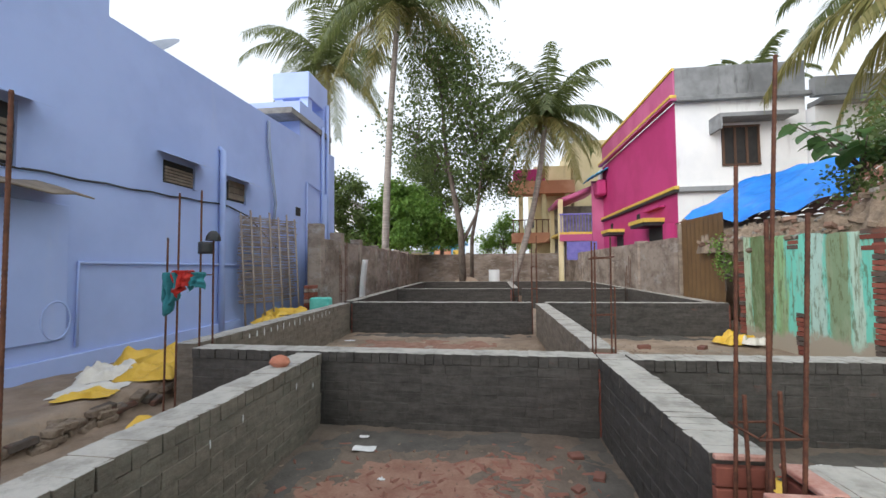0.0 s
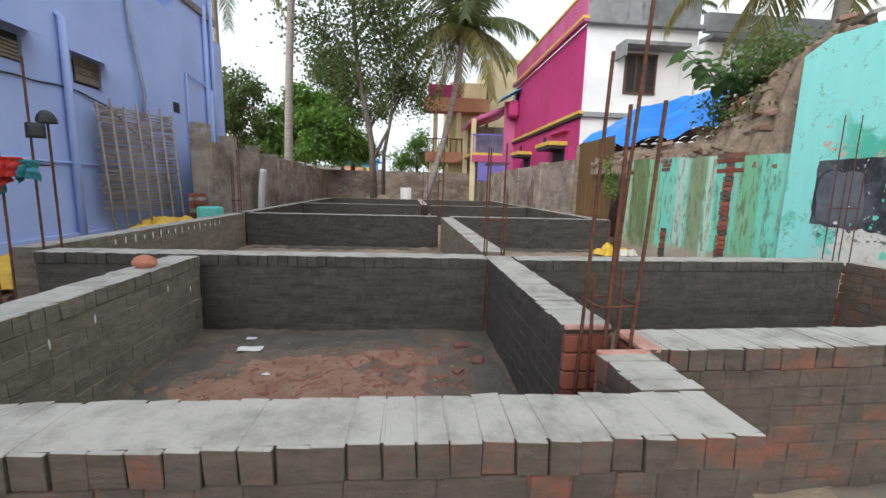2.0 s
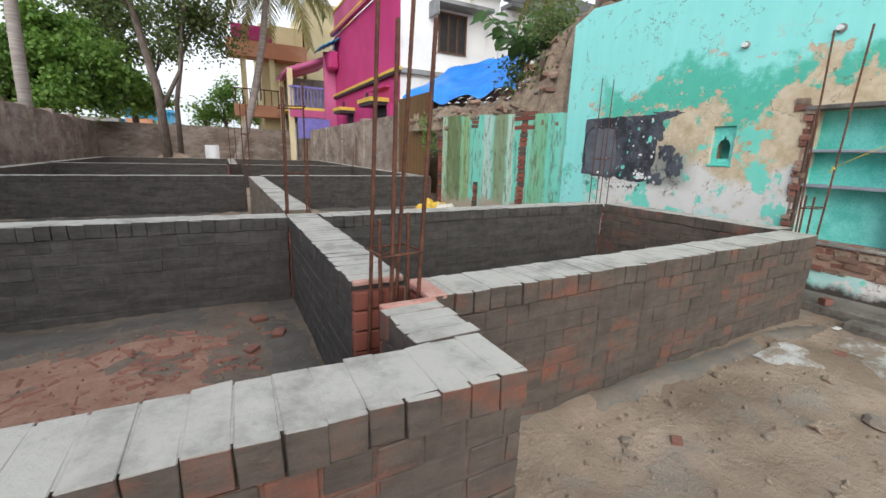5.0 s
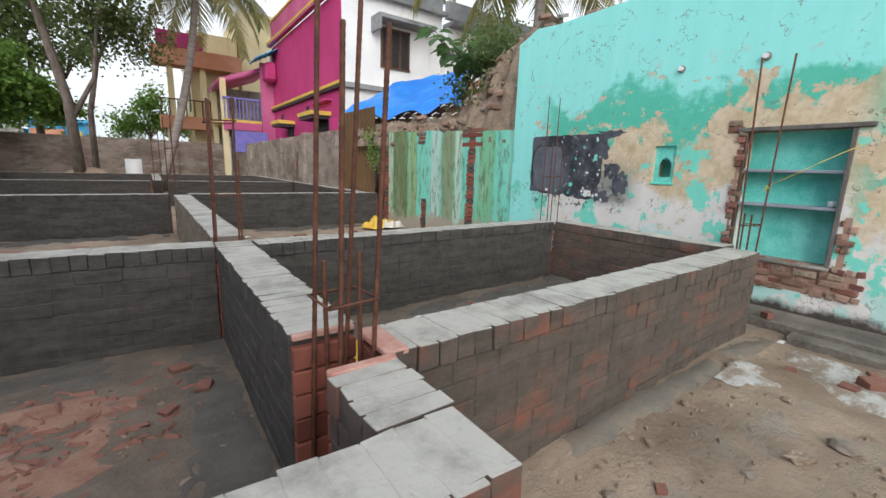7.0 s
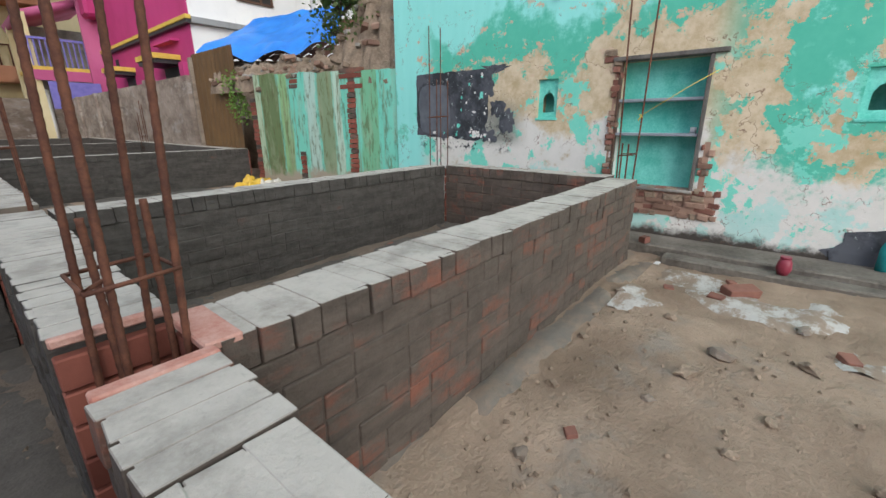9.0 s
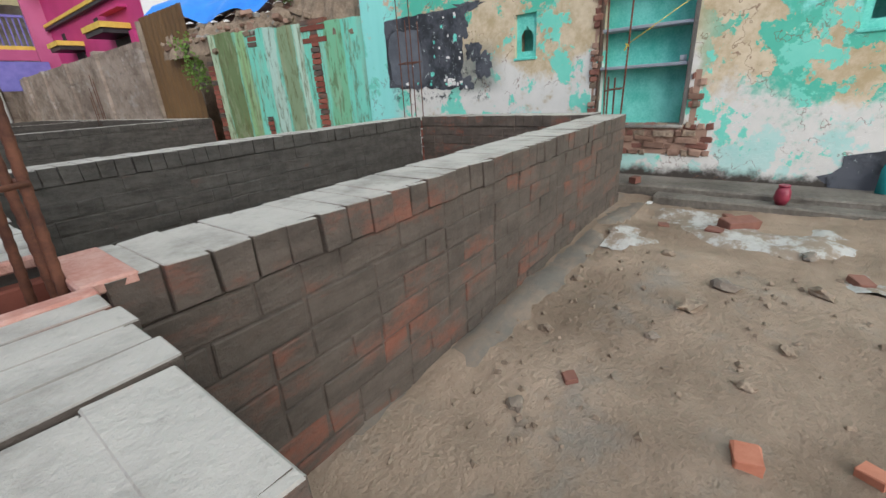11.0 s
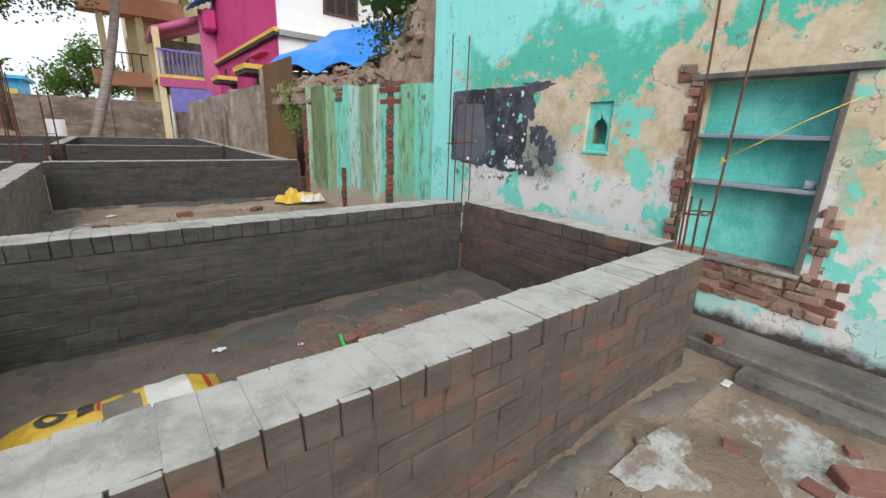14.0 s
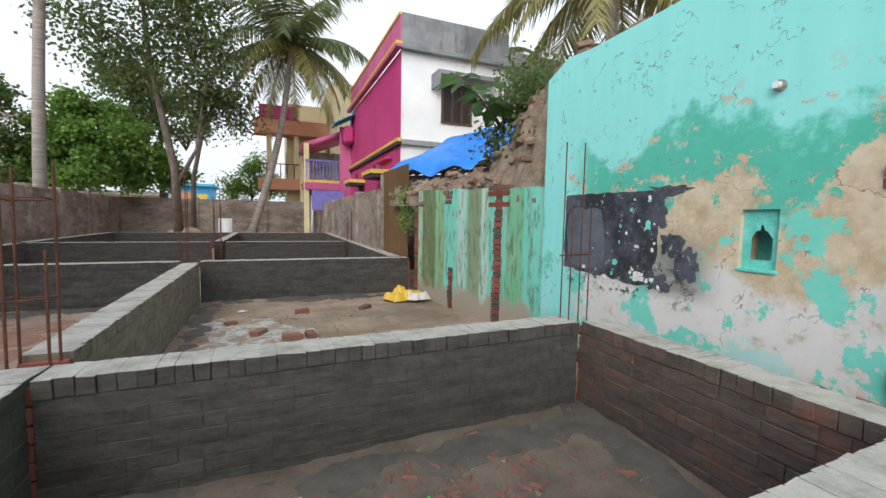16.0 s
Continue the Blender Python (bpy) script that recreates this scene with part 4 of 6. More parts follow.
blue_window(6.05, 6.68, 2.78, 3.13, True)
blue_window(7.58, 8.12, 2.74, 3.10, False)
blue_window(3.3, 4.05, 2.55, 3.2, True)
sh = part("canopy", thicken(sheet(8, 6, lambda u, v: (BX + 0.01 + 0.5 * u, 3.2 + 1.3 * v, 2.42 - 0.16 * u + 0.02 * math.sin(v * 25))), 0.02), OLDWOOD, blue, "bamboo mat canopy")
part("hatch", block(BX + 0.002, 3.2, 0.62, BX + 0.05, 4.62, 2.2, 0.01), BLUE, blue)
part("small_vent", block(BX + 0.002, 10.35, 2.78, BX + 0.01, 10.6, 3.0), DARK, blue)
for pts, r in (([(BX + 0.07, 7.37, 0.2), (BX + 0.07, 7.37, 3.62), (BX - 0.02, 7.37, 3.68)], 0.055),
               ([(BX + 0.06, 11.9, 1.0), (BX + 0.06, 11.9, 5.6)], 0.05), ([(BX + 0.06, 12.25, 1.0), (BX + 0.06, 12.25, 6.4)], 0.05),
               ([(BX + 0.06, 12.05, 1.0), (BX + 0.06, 12.05, 3.6)], 0.06),
               ([(BX + 0.05, 10.9, 1.0), (BX + 0.05, 10.9, 3.75), (BX + 0.05, 12.0, 3.62)], 0.022),
               ([(BX + 0.04, 4.75, 0.5), (BX + 0.04, 4.75, 1.52), (BX + 0.04, 7.3, 1.50), (BX + 0.04, 9.4, 1.47)], 0.022)):
    part("pipe", pipe(pts, r), BLUE, blue)
part("downpipe", pipe([(BX + 0.05, 8.95, 4.75), (BX + 0.06, 8.95, 4.2), (BX + 0.09, 9.2, 2.9), (BX + 0.06, 9.15, 2.4)], 0.035), GREYPIPE, blue, "pale grey bent plastic pipe")
cab = [(BX + 0.03, -1 + 8.6 * k / 24, 2.62 - 0.10 * math.sin(math.pi * k / 24) + (0.02 if k % 2 else 0)) for k in range(25)]
part("cable", pipe(cab, 0.014, 6), BLACKRUB, blue)
part("cable", pipe([(BX + 0.03, 7.6, 2.62), (BX + 0.05, 8.2, 2.5), (BX + 0.08, 8.7, 2.2), (BX + 0.05, 9.3, 1.9)], 0.014, 6), BLACKRUB, blue)
part("cable_coil", pipe([(BX + 0.05, 4.5 + 0.16 * math.cos(a), 0.85 + 0.22 * math.sin(a)) for a in [k * 0.4 for k in range(48)]], 0.010, 5), BLUE, blue)
# water tank tower at the far end
tower = part("tank_tower", block(BX - 1.6, 10.6, 4.9, BX - 0.02, 12.5, 5.9), BLUE, blue)
part("slab", block(BX - 2.0, 10.0, 5.35, BX + 0.05, 12.6, 5.5), CONCRETE, tower, "grey stained concrete slab")
part("tank", block(BX - 1.15, 11.2, 6.25, BX - 0.05, 12.5, 7.0, 0.02), BLUE, tower)
part("leg", block(BX - 1.1, 11.25, 5.9, BX - 0.85, 11.5, 6.35), BLUE, tower)
part("leg", block(BX - 0.35, 11.25, 5.9, BX - 0.1, 11.5, 6.35), BLUE, tower)
part("wall", block(BX - 0.5, 12.2, 5.9, BX - 0.02, 12.5, 6.35), BLUE, tower)
dish = part("satellite_dish", sheet(8, 24, lambda u, v: (BX - 0.45 + 0.42 * u * math.sin(v * 6.283), 6.25 + 0.42 * u * math.cos(v * 6.283) * 0.9, 4.95 + 0.1 * u * u + 0.35 * u * math.cos(v * 6.283))), STEEL, blue, "grey satellite dish")
part("roof_slab", block(BX - 2.5, 13.0, 1.95, BX + 0.5, 16.5, 2.08), STEEL, blue, "low flat shed roof")
part("shed_wall", block(BX - 2.4, 13.0, 0, BX + 0.2, 16.2, 1.945), BLUE, blue)

# pink and white house
PX, PY = 6.56, 14.45
pink = thing("pink_house", "two-storey house with magenta side and white front", "house")
bm = block(PX + 0.003, PY + 0.01, 0, PX + 3.9, PY + 10.0, 6.75)
part("wall", bm, WHITE, pink, "weathered white painted wall")
house_box(pink, "side_wall", PX - 0.03, PY, 0, PX, PY + 8.9, 6.72, PINK, "magenta painted wall")
house_box(pink, "parapet", PX + 0.003, PY - 0.03, 6.86, PX + 3.9, PY + 0.15, 7.88, GREYSTAIN, "black-stained grey parapet")
house_box(pink, "parapet_side", PX - 0.05, PY - 0.02, 6.95, PX, PY + 8.9, 7.80, ROSE, "dusty rose parapet")
house_box(pink, "coping", PX - 0.09, PY - 0.02, 7.80, PX + 0.0, PY + 8.9, 7.90, YELLOW)
house_box(pink, "cornice", PX - 0.05, PY - 0.25, 6.70, PX + 3.95, PY - 0.03, 6.84, GREYSTAIN)
house_box(pink, "cornice_side", PX - 0.25, PY - 0.25, 6.72, PX - 0.051, PY + 8.9, 6.80, ROSE)
house_box(pink, "trim", PX - 0.27, PY - 0.26, 6.80, PX - 0.051, PY + 8.9, 6.90, YELLOW)
house_box(pink, "band", PX - 0.18, PY - 0.2, 3.84, PX - 0.03, PY + 8.9, 3.95, YELLOW)
house_box(pink, "band_low", PX - 0.16, PY - 0.18, 3.74, PX - 0.03, PY + 8.9, 3.838, BLACKRUB)
house_box(pink, "band_front", PX - 0.02, PY - 0.18, 3.76, PX + 2.2, PY + 0.01, 3.92, GREYSTAIN)
win = part("window", block(PX + 1.38, PY - 0.02, 4.62, PX + 2.50, PY + 0.005, 5.84), DARK, pink)
for i in range(4):
    x = PX + 1.38 + 0.352 * i
    part("mullion", block(x, PY - 0.06, 4.62, x + 0.065, PY - 0.022, 5.84), WOOD, win)
for z in (4.58, 5.82):
    part("rail", block(PX + 1.36, PY - 0.06, z, PX + 2.52, PY - 0.024, z + 0.06), WOOD, win)
part("sunshade", block(PX + 1.02, PY - 0.65, 5.98, PX + 3.25, PY - 0.001, 6.10), GREYSTAIN, win)
part("sunshade_side", block(PX + 1.02, PY - 0.65, 5.62, PX + 1.10, PY - 0.002, 5.978), GREYSTAIN, win)
part("wing", block(PX + 3.95, PY - 0.3, 0, PX + 9, PY + 6, 6.3), WHITE, pink, "weathered white painted wall")
part("wing_parapet", block(PX + 3.95, PY - 0.35, 6.62, PX + 9, PY - 0.1, 7.2), GREYSTAIN, pink)
part("wing_slab", block(PX + 3.92, PY - 0.7, 6.3, PX + 9, PY - 0.02, 6.45), GREYSTAIN, pink)
for yy, w in ((PY + 1.0, 1.6), (PY + 5.4, 1.3)):
    aw = part("awning", block(PX - 0.75, yy, 2.92, PX - 0.03, yy + w, 3.06), YELLOW, pink)
    part("awning_base", block(PX - 0.7, yy + 0.05, 2.80, PX - 0.03, yy + w - 0.05, 2.918), BLACKRUB, aw)
    part("window", block(PX - 0.06, yy + 0.2, 1.6, PX - 0.028, yy + w - 0.2, 2.78), DARK, pink)
for yy in (PY + 3.4, PY + 7.2):
    part("window", block(PX - 0.05, yy, 2.98, PX - 0.028, yy + 0.35, 3.5), DARK, pink)
part("rail", block(PX - 0.25, PY + 0.9, 3.42, PX - 0.03, PY + 2.6, 3.48), PINK, pink)
part("front_pier", block(PX - 0.3, PY + 0.2, 0, PX - 0.031, PY + 0.5, 2.79), PINK, pink)
# entrance balcony at the far end
part("porch_wall", block(PX - 0.6, PY + 8.95, 0, PX + 2, PY + 9.1, 6.0), ROSE, pink)
part("porch_arch", block(PX - 0.55, PY + 8.0, 5.05, PX - 0.035, PY + 8.85, 5.9, 0.1), PINK, pink)
part("porch_roof", thicken(sheet(14, 2, lambda u, v: (PX - 1.0 + 1.0 * u, PY + 7.7 + 1.6 * v, 5.95 + 0.55 * u + 0.03 * math.sin(u * 60))), 0.03), SKYBLUE, pink, "sky blue corrugated awning")
part("porch_beam", thicken(sheet(2, 2, lambda u, v: (PX - 2.4 + 2.3 * u, PY + 9.4 + 4 * v, 5.1 + 0.9 * u)), 0.25), ROSE, pink)
part("balcony_floor", block(PX - 2.3, PY + 9.2, 3.12, PX - 0.02, PY + 13, 3.25), YELLOW, pink)
part("balcony_trim", block(PX - 2.32, PY + 9.15, 2.75, PX - 0.02, PY + 9.198, 3.118), ROSE, pink)
for i in range(14):
    x = PX - 2.25 + i * 0.165
    part("baluster", block(x, PY + 9.22, 3.25, x + 0.04, PY + 9.26, 4.2), VIOLET, pink)
part("handrail", block(PX - 2.3, PY + 9.2, 4.2, PX - 0.05, PY + 9.28, 4.28), VIOLET, pink)
part("lower_rail", block(PX - 2.0, PY + 8.9, 1.7, PX - 0.4, PY + 8.94, 2.7), VIOLET, pink)
part("back_room", block(PX - 2.2, PY + 13, 0, PX + 2, PY + 13.2, 5.2), CONCRETE, pink)
for y in (PY + 9.3, PY + 12.6):
    part("column", block(PX - 2.35, y, 0, PX - 2.1, y + 0.25, 5.1), CREAM, pink)

cream = thing("cream_house", "cream and terracotta house with open balconies", "house")
house_box(cream, "wall", 3.6, 30.5, 0, 6.2, 36, 8.6, CREAM)
house_box(cream, "tower", 6.3, 30, 0, 9.5, 36, 10.2, CREAM)
house_box(cream, "balcony_slab", 1.9, 29.4, 3.0, 6.0, 30.4, 3.7, ORANGE, "terracotta balcony front")
house_box(cream, "roof_slab", 1.7, 29.2, 6.4, 6.2, 30.45, 7.3, ORANGE, "terracotta roof edge")
house_box(cream, "red_panel", 2.0, 29.15, 7.3, 4.2, 29.3, 8.1, PINK)
for x in (2.4, 4.0, 5.6):
    house_box(cream, "column", x, 29.5, 3.7, x + 0.3, 29.8, 6.4, CREAM)
house_box(cream, "ground_column", 2.2, 29.6, 0, 2.5, 29.9, 3.0, CREAM)
for i in range(10):
    part("baluster", pipe([(2.0 + i * 0.4, 29.45, 3.7), (2.0 + i * 0.4, 29.45, 4.6)], 0.03, 6), RUST, cream)
part("handrail", pipe([(1.9, 29.45, 4.6), (6.0, 29.45, 4.6)], 0.035, 6), RUST, cream)
house_box(cream, "window", 3.58, 31.2, 4.2, 3.598, 32.4, 5.6, DARK)
part("staircase", sheet(12, 1, lambda u, v: (3.4 + 2.2 * u, 28.9 + 0.4 * v, 2.4 + round(u * 12) / 12 * 2.0)), ORANGE, cream)

shop = thing("blue_shop", "far sky blue and orange painted shop front", "shop")
house_box(shop, "wall", -6.5, 48, 0, -3.0, 53, 4.0, SKYBLUE)
house_box(shop, "sign_band", -6.4, 47.9, 2.6, -4.3, 47.995, 3.4, ORANGE)
house_box(shop, "poster", -4.1, 47.9, 2.2, -3.2, 47.995, 3.3, YELLOW)
house_box(shop, "roof", -6.9, 47.2, 4.0, -2.6, 53.2, 4.25, SKYBLUE)
row = thing("distant_shed", "far low yellow and white shop shed", "shed")
house_box(row, "wall", -16, 50, 0, -7.2, 54, 3.0, CREAM)
house_box(row, "roof", -16.3, 49.4, 3.0, -7.0, 54.2, 3.4, CONCRETE)
pale = thing("pale_house", "far pale green multi-storey house behind trees", "house")
house_box(pale, "wall", -24, 44, 0, -15, 50, 8.5, WHITE)
house_box(pale, "roof", -24.3, 43.6, 8.5, -14.7, 50.2, 8.8, CONCRETE)
for i in range(4):
    for z in (3.6, 6.3):
        house_box(pale, "window", -23.2 + i * 2.1, 43.97, z, -22.2 + i * 2.1, 43.999, z + 1.3, DARK)

# lean-to roof with a tarpaulin
lean = thing("tiled_lean_to", "low clay-tiled lean-to roof", "roof")
E1, E2, R1, R2 = Vector((5.50, 12.2, 2.50)), Vector((7.3, 8.6, 2.35)), Vector((7.9, 13.3, 3.68)), Vector((9.2, 9.7, 3.66))


def slope(u, v):
    return E1.lerp(E2, u).lerp(R1.lerp(R2, u), v)


part("wall", thicken(sheet(6, 2, lambda u, v: tuple(slope(0.05 + 0.9 * u, 0.1) * 1.0 - Vector((0, 0, 2.4 * v + 0.1)))), 0.15), EARTH, lean)
tile_bm = {}
for i in range(14):
    for j in range(10):
        p = slope((i + 0.5) / 14, (j + 0.5) / 10)
        du = (slope((i + 1) / 14, (j + 0.5) / 10) - p) * 1.0
        dv = (slope((i + 0.5) / 14, (j + 1) / 10) - p) * 1.15
        nrm = du.cross(dv).normalized()
        bm = bmesh.new()
        rows_ = []
        for k in range(5):
            a = -1 + k / 2
            h = nrm * (0.07 * math.cos(a * 1.57) + 0.012 * j % 0.02)
            rows_.append([bm.verts.new(p + du * a - dv + h), bm.verts.new(p + du * a + dv + h * 1.0 + nrm * -0.02)])
        for q0, q1 in zip(rows_, rows_[1:]):
            bm.faces.new((q0[0], q1[0], q1[1], q0[1]))
        part("roof_tile", bm, TILE, lean)


def tarp(u, v):
    a, b, c, d = Vector((5.43, 11.45, 2.60)), Vector((6.82, 8.35, 2.62)), Vector((7.75, 12.6, 3.72)), Vector((7.95, 9.3, 3.62))
    p = a.lerp(b, u).lerp(c.lerp(d, u), v)
    if v < 0.12:
        p.z -= 0.10 * (1 - v / 0.12) + 0.05 * math.sin(u * 19)
    p.z += 0.10 * noise.noise((p.x * 1.3, p.y * 1.3, 4)) + 0.05 * noise.noise((p.x * 4, p.y * 2.2, 1)) - 0.16 * math.sin(u * 3.14) * (1 - v) + 0.10
    p.x += 0.05 * noise.noise((p.y * 3, p.z * 3, 0))
    return tuple(p)


tagged(part("tarpaulin", sheet(46, 26, tarp), TARP), "crumpled bright blue tarpaulin over a tiled roof", "tarpaulin")


# ---- trees ----
def palm(base, top, crown_r, seed, label, fronds=24, dry=4, lean_mid=0.0):
    rng = random.Random(seed)
    root = thing("coconut_palm", label, "palm tree", "coconut palms")
    a, b = Vector(base), Vector(top)
    pts, rad = [], []
    for i in range(13):
        t = i / 12
        p = a.lerp(b, t)
        p.x += lean_mid * math.sin(t * math.pi)
        pts.append(p)
        rad.append(0.20 - 0.07 * t + (0.06 if i == 0 else 0))
    part("trunk", tube(bmesh.new(), pts, rad, 10), PALMBARK, root)
    for k in range(fronds):
        az = k * 2.399 + rng.uniform(-0.2, 0.2)
        el = radians(78 - 105 * (k / fronds) + rng.uniform(-8, 8))
        length = crown_r * rng.uniform(0.85, 1.12)
        vs, fs = [], []
        d = Vector((math.cos(az) * math.cos(el), math.sin(az) * math.cos(el), math.sin(el)))
        p = b + Vector((0, 0, 0.1))
        nseg = 30
        spine = [p.copy()]
        for s in range(nseg):
            p = p + d * (length / nseg)
            d = (d + Vector((0, 0, -0.045 - 0.03 * s / nseg))).normalized()
            spine.append(p.copy())
        side = Vector((-math.sin(az), math.cos(az), 0))
        for s in range(2, nseg + 1):
            q = spine[s]
            fwd = (spine[s] - spine[s - 1]).normalized()
            ll = length * 0.24 * math.sin(min(1.0, 0.15 + s / nseg * 1.05) * 2.75) + 0.10
            for sg in (-1, 1):
                for h in (0.0, 0.5):
                    base_ = q - fwd * (length / nseg) * h
                    out = (side * sg * rng.uniform(0.75, 1.0) + fwd * 0.55 + Vector((0, 0, -0.35 - 0.5 * rng.random()))).normalized()
                    tip = base_ + out * ll * rng.uniform(0.8, 1.1) + Vector((0, 0, -0.18 * ll))
                    mid = base_ + out * ll * 0.5
                    wv = fwd * 0.033
                    n0 = len(vs)
                    vs += [tuple(base_ - wv), tuple(base_ + wv), tuple(mid + wv * 1.2), tuple(tip), tuple(mid - wv * 1.2)]
                    fs += [(n0, n0 + 1, n0 + 2, n0 + 4), (n0 + 4, n0 + 2, n0 + 3)]
        for s in range(nseg):
            wv = side * (0.035 * (1 - s / nseg) + 0.006)
            n0 = len(vs)
            vs += [tuple(spine[s] - wv), tuple(spine[s] + wv), tuple(spine[s + 1] + wv), tuple(spine[s + 1] - wv)]
            fs.append((n0, n0 + 1, n0 + 2, n0 + 3))
        from_lists("frond", vs, fs, FROND_DRY if k >= fronds - dry else FROND, root)
    for k in range(7):
        a_ = k * 0.9
        bb = lump((0.13, 0.13, 0.16), k, 0.1, 2)
        bmesh.ops.translate(bb, verts=bb.verts[:], vec=b + Vector((0.3 * math.cos(a_), 0.3 * math.sin(a_), -0.25 - 0.1 * (k % 2))))
        part("coconut", bb, FROND_DRY, root)
    return root


palm((-4.75, 20, 0), (-4.0, 20, 14.3), 5.4, 1, "very tall slender coconut palm", 26, 5, -0.15)
palm((1.55, 24.6, 0), (3.7, 24.6, 10.0), 4.8, 2, "leaning coconut palm with drooping dry fronds", 28, 9, 0.35)
palm((-10.5, 27, 0), (-10.6, 27, 15.4), 6.2, 3, "tall coconut palm behind a blue house", 24, 3)
palm((10.6, 9.9, 0), (10.8, 9.9, 7.8), 4.2, 4, "coconut palm with yellowing fronds behind a ruin", 24, 12)
palm((16.5, 27, 0), (16.5, 27, 12.0), 3.2, 5, "far coconut palm behind a white house", 20, 2)


def leafy_tree(name, stems, clumps, leaves, size, material, seed, label, spread=1.0):
    """Stems are lists of points with radii at both ends; clumps are (place, radius)."""
    rng = random.Random(seed)
    root = thing(name, label, "tree", "leafy trees")
    for pts, r0, r1 in stems:
        n_ = len(pts)
        part("trunk", tube(bmesh.new(), pts, [r0 + (r1 - r0) * i / (n_ - 1) for i in range(n_)], 8), BARK, root)
    vs, fs = [], []
    tot = sum(c[1] ** 2 for c in clumps)
    limb = bmesh.new()
    for c, r in clumps:
        c = Vector(c)
        tips = []
        for _ in range(max(5, int(r * 9))):
            d = Vector((rng.gauss(0, 1), rng.gauss(0, 1), rng.gauss(0, 0.7)))
            d = d.normalized() * r * rng.uniform(0.35, 1.0)
            tips.append(c + d)
            tube(limb, [c - Vector((0, 0, r * 0.6)), c + d * 0.45 + Vector((0, 0, -0.1)), c + d], [0.035, 0.018, 0.006], 4, False)
        for _ in range(int(leaves * r * r / tot)):
            p = rng.choice(tips) + Vector((rng.gauss(0, 1), rng.gauss(0, 1), rng.gauss(0, 0.8))) * 0.30 * spread
            a = Vector((rng.gauss(0, 1), rng.gauss(0, 1), rng.gauss(-0.3, 0.7))).normalized() * size * rng.uniform(0.6, 1.3)
            b = a.cross(Vector((rng.gauss(0, 1), rng.gauss(0, 1), rng.gauss(0, 1)))).normalized() * size * 0.42
            n0 = len(vs)
            vs += [tuple(p), tuple(p + a * 0.5 + b), tuple(p + a), tuple(p + a * 0.5 - b)]
            fs.append((n0, n0 + 1, n0 + 2, n0 + 3))
    part("twig", limb, BARK, root)
    from_lists("crown", vs, fs, material, root)
    return root


leafy_tree("tall_tree", [([(-1.05, 22.3, 0), (-1.15, 22.3, 3.3), (-1.9, 22.3, 7.5), (-2.2, 22.3, 11.5)], 0.21, 0.07), ([(-1.1, 22.3, 2.6), (-0.3, 22.3, 4.2), (0.0, 22.3, 6.5)], 0.10, 0.04),
                         ([(-1.7, 22.3, 6.2), (-3.0, 22.3, 8.6)], 0.08, 0.03), ([(-2.0, 22.3, 8.5), (-0.6, 22.3, 10.4)], 0.08, 0.03)],
           [((-2.2, 22.2, 12.2), 2.1), ((-0.7, 22.4, 11.0), 1.9), ((-3.4, 22.0, 9.0), 1.6), ((-0.3, 22.2, 9.0), 1.9), ((-2.6, 22.5, 7.2), 1.2), ((0.1, 22.1, 7.2), 1.2), ((-1.6, 22.3, 13.6), 1.2), ((-1.0, 22.6, 7.8), 0.9), ((0.6, 22.4, 8.6), 0.9), ((-3.6, 22.4, 7.8), 0.8)],
           12000, 0.17, LEAF, 1, "tall airy tree with small dark leaves", 2.3)
leafy_tree("twin_stem_tree", [([(-0.65, 23.2, 0), (-0.6, 23.2, 3.0), (-0.2, 23.2, 5.0), (0.4, 23.2, 6.3)], 0.13, 0.05)], [((0.6, 23.2, 6.8), 1.0), ((1.2, 23.3, 6.0), 0.8), ((0.0, 23.1, 6.2), 0.8)], 3500, 0.14, LEAF, 2, "thin curved-stem tree with sparse leaves", 1.3)
leafy_tree("bushy_tree", [([(-5.4, 25.2, 0), (-5.3, 25.2, 2.8)], 0.2, 0.12)],
           [((-5.8, 25.3, 4.6), 1.7), ((-4.2, 25.0, 3.9), 1.4), ((-3.0, 25.6, 3.6), 1.2), ((-6.6, 25.0, 3.4), 1.2), ((-5.0, 25.5, 5.8), 1.2), ((-3.6, 25.2, 5.0), 1.0), ((-2.2, 26.9, 3.4), 0.9), ((-5.2, 24.6, 3.0), 1.0)], 26000, 0.19, LEAF_BRIGHT, 3, "dense bright green bushy tree over a wall")
leafy_tree("shade_tree", [([(-8.6, 24, 0), (-8.6, 24, 3.5)], 0.22, 0.12)], [((-8.6, 24, 4.8), 1.7), ((-7.6, 24, 3.2), 1.3), ((-9.6, 24.5, 6.0), 1.5), ((-8.0, 23.8, 6.0), 1.0)], 8000, 0.18, LEAF, 4, "dark green round tree beside a blue house")
leafy_tree("far_tree", [([(1.4, 33, 0), (1.4, 33, 2.6)], 0.15, 0.08)], [((1.4, 33, 3.4), 1.5), ((2.6, 33.5, 3.8), 1.3), ((0.2, 33.5, 3.0), 1.0), ((2.0, 33, 4.8), 0.8)], 6000, 0.16, LEAF_BRIGHT, 5, "low feathery green tree behind a wall")
leafy_tree("back_tree", [([(-3.0, 29, 0), (-3.0, 29, 6)], 0.2, 0.1)], [((-3.2, 29, 7.5), 2.0), ((-1.8, 29, 5.8), 1.4), ((-4.5, 29, 8.8), 1.8), ((-4.6, 29, 6.2), 1.5)], 8000, 0.18, LEAF, 6, "leafy tree behind a boundary wall", 1.2)
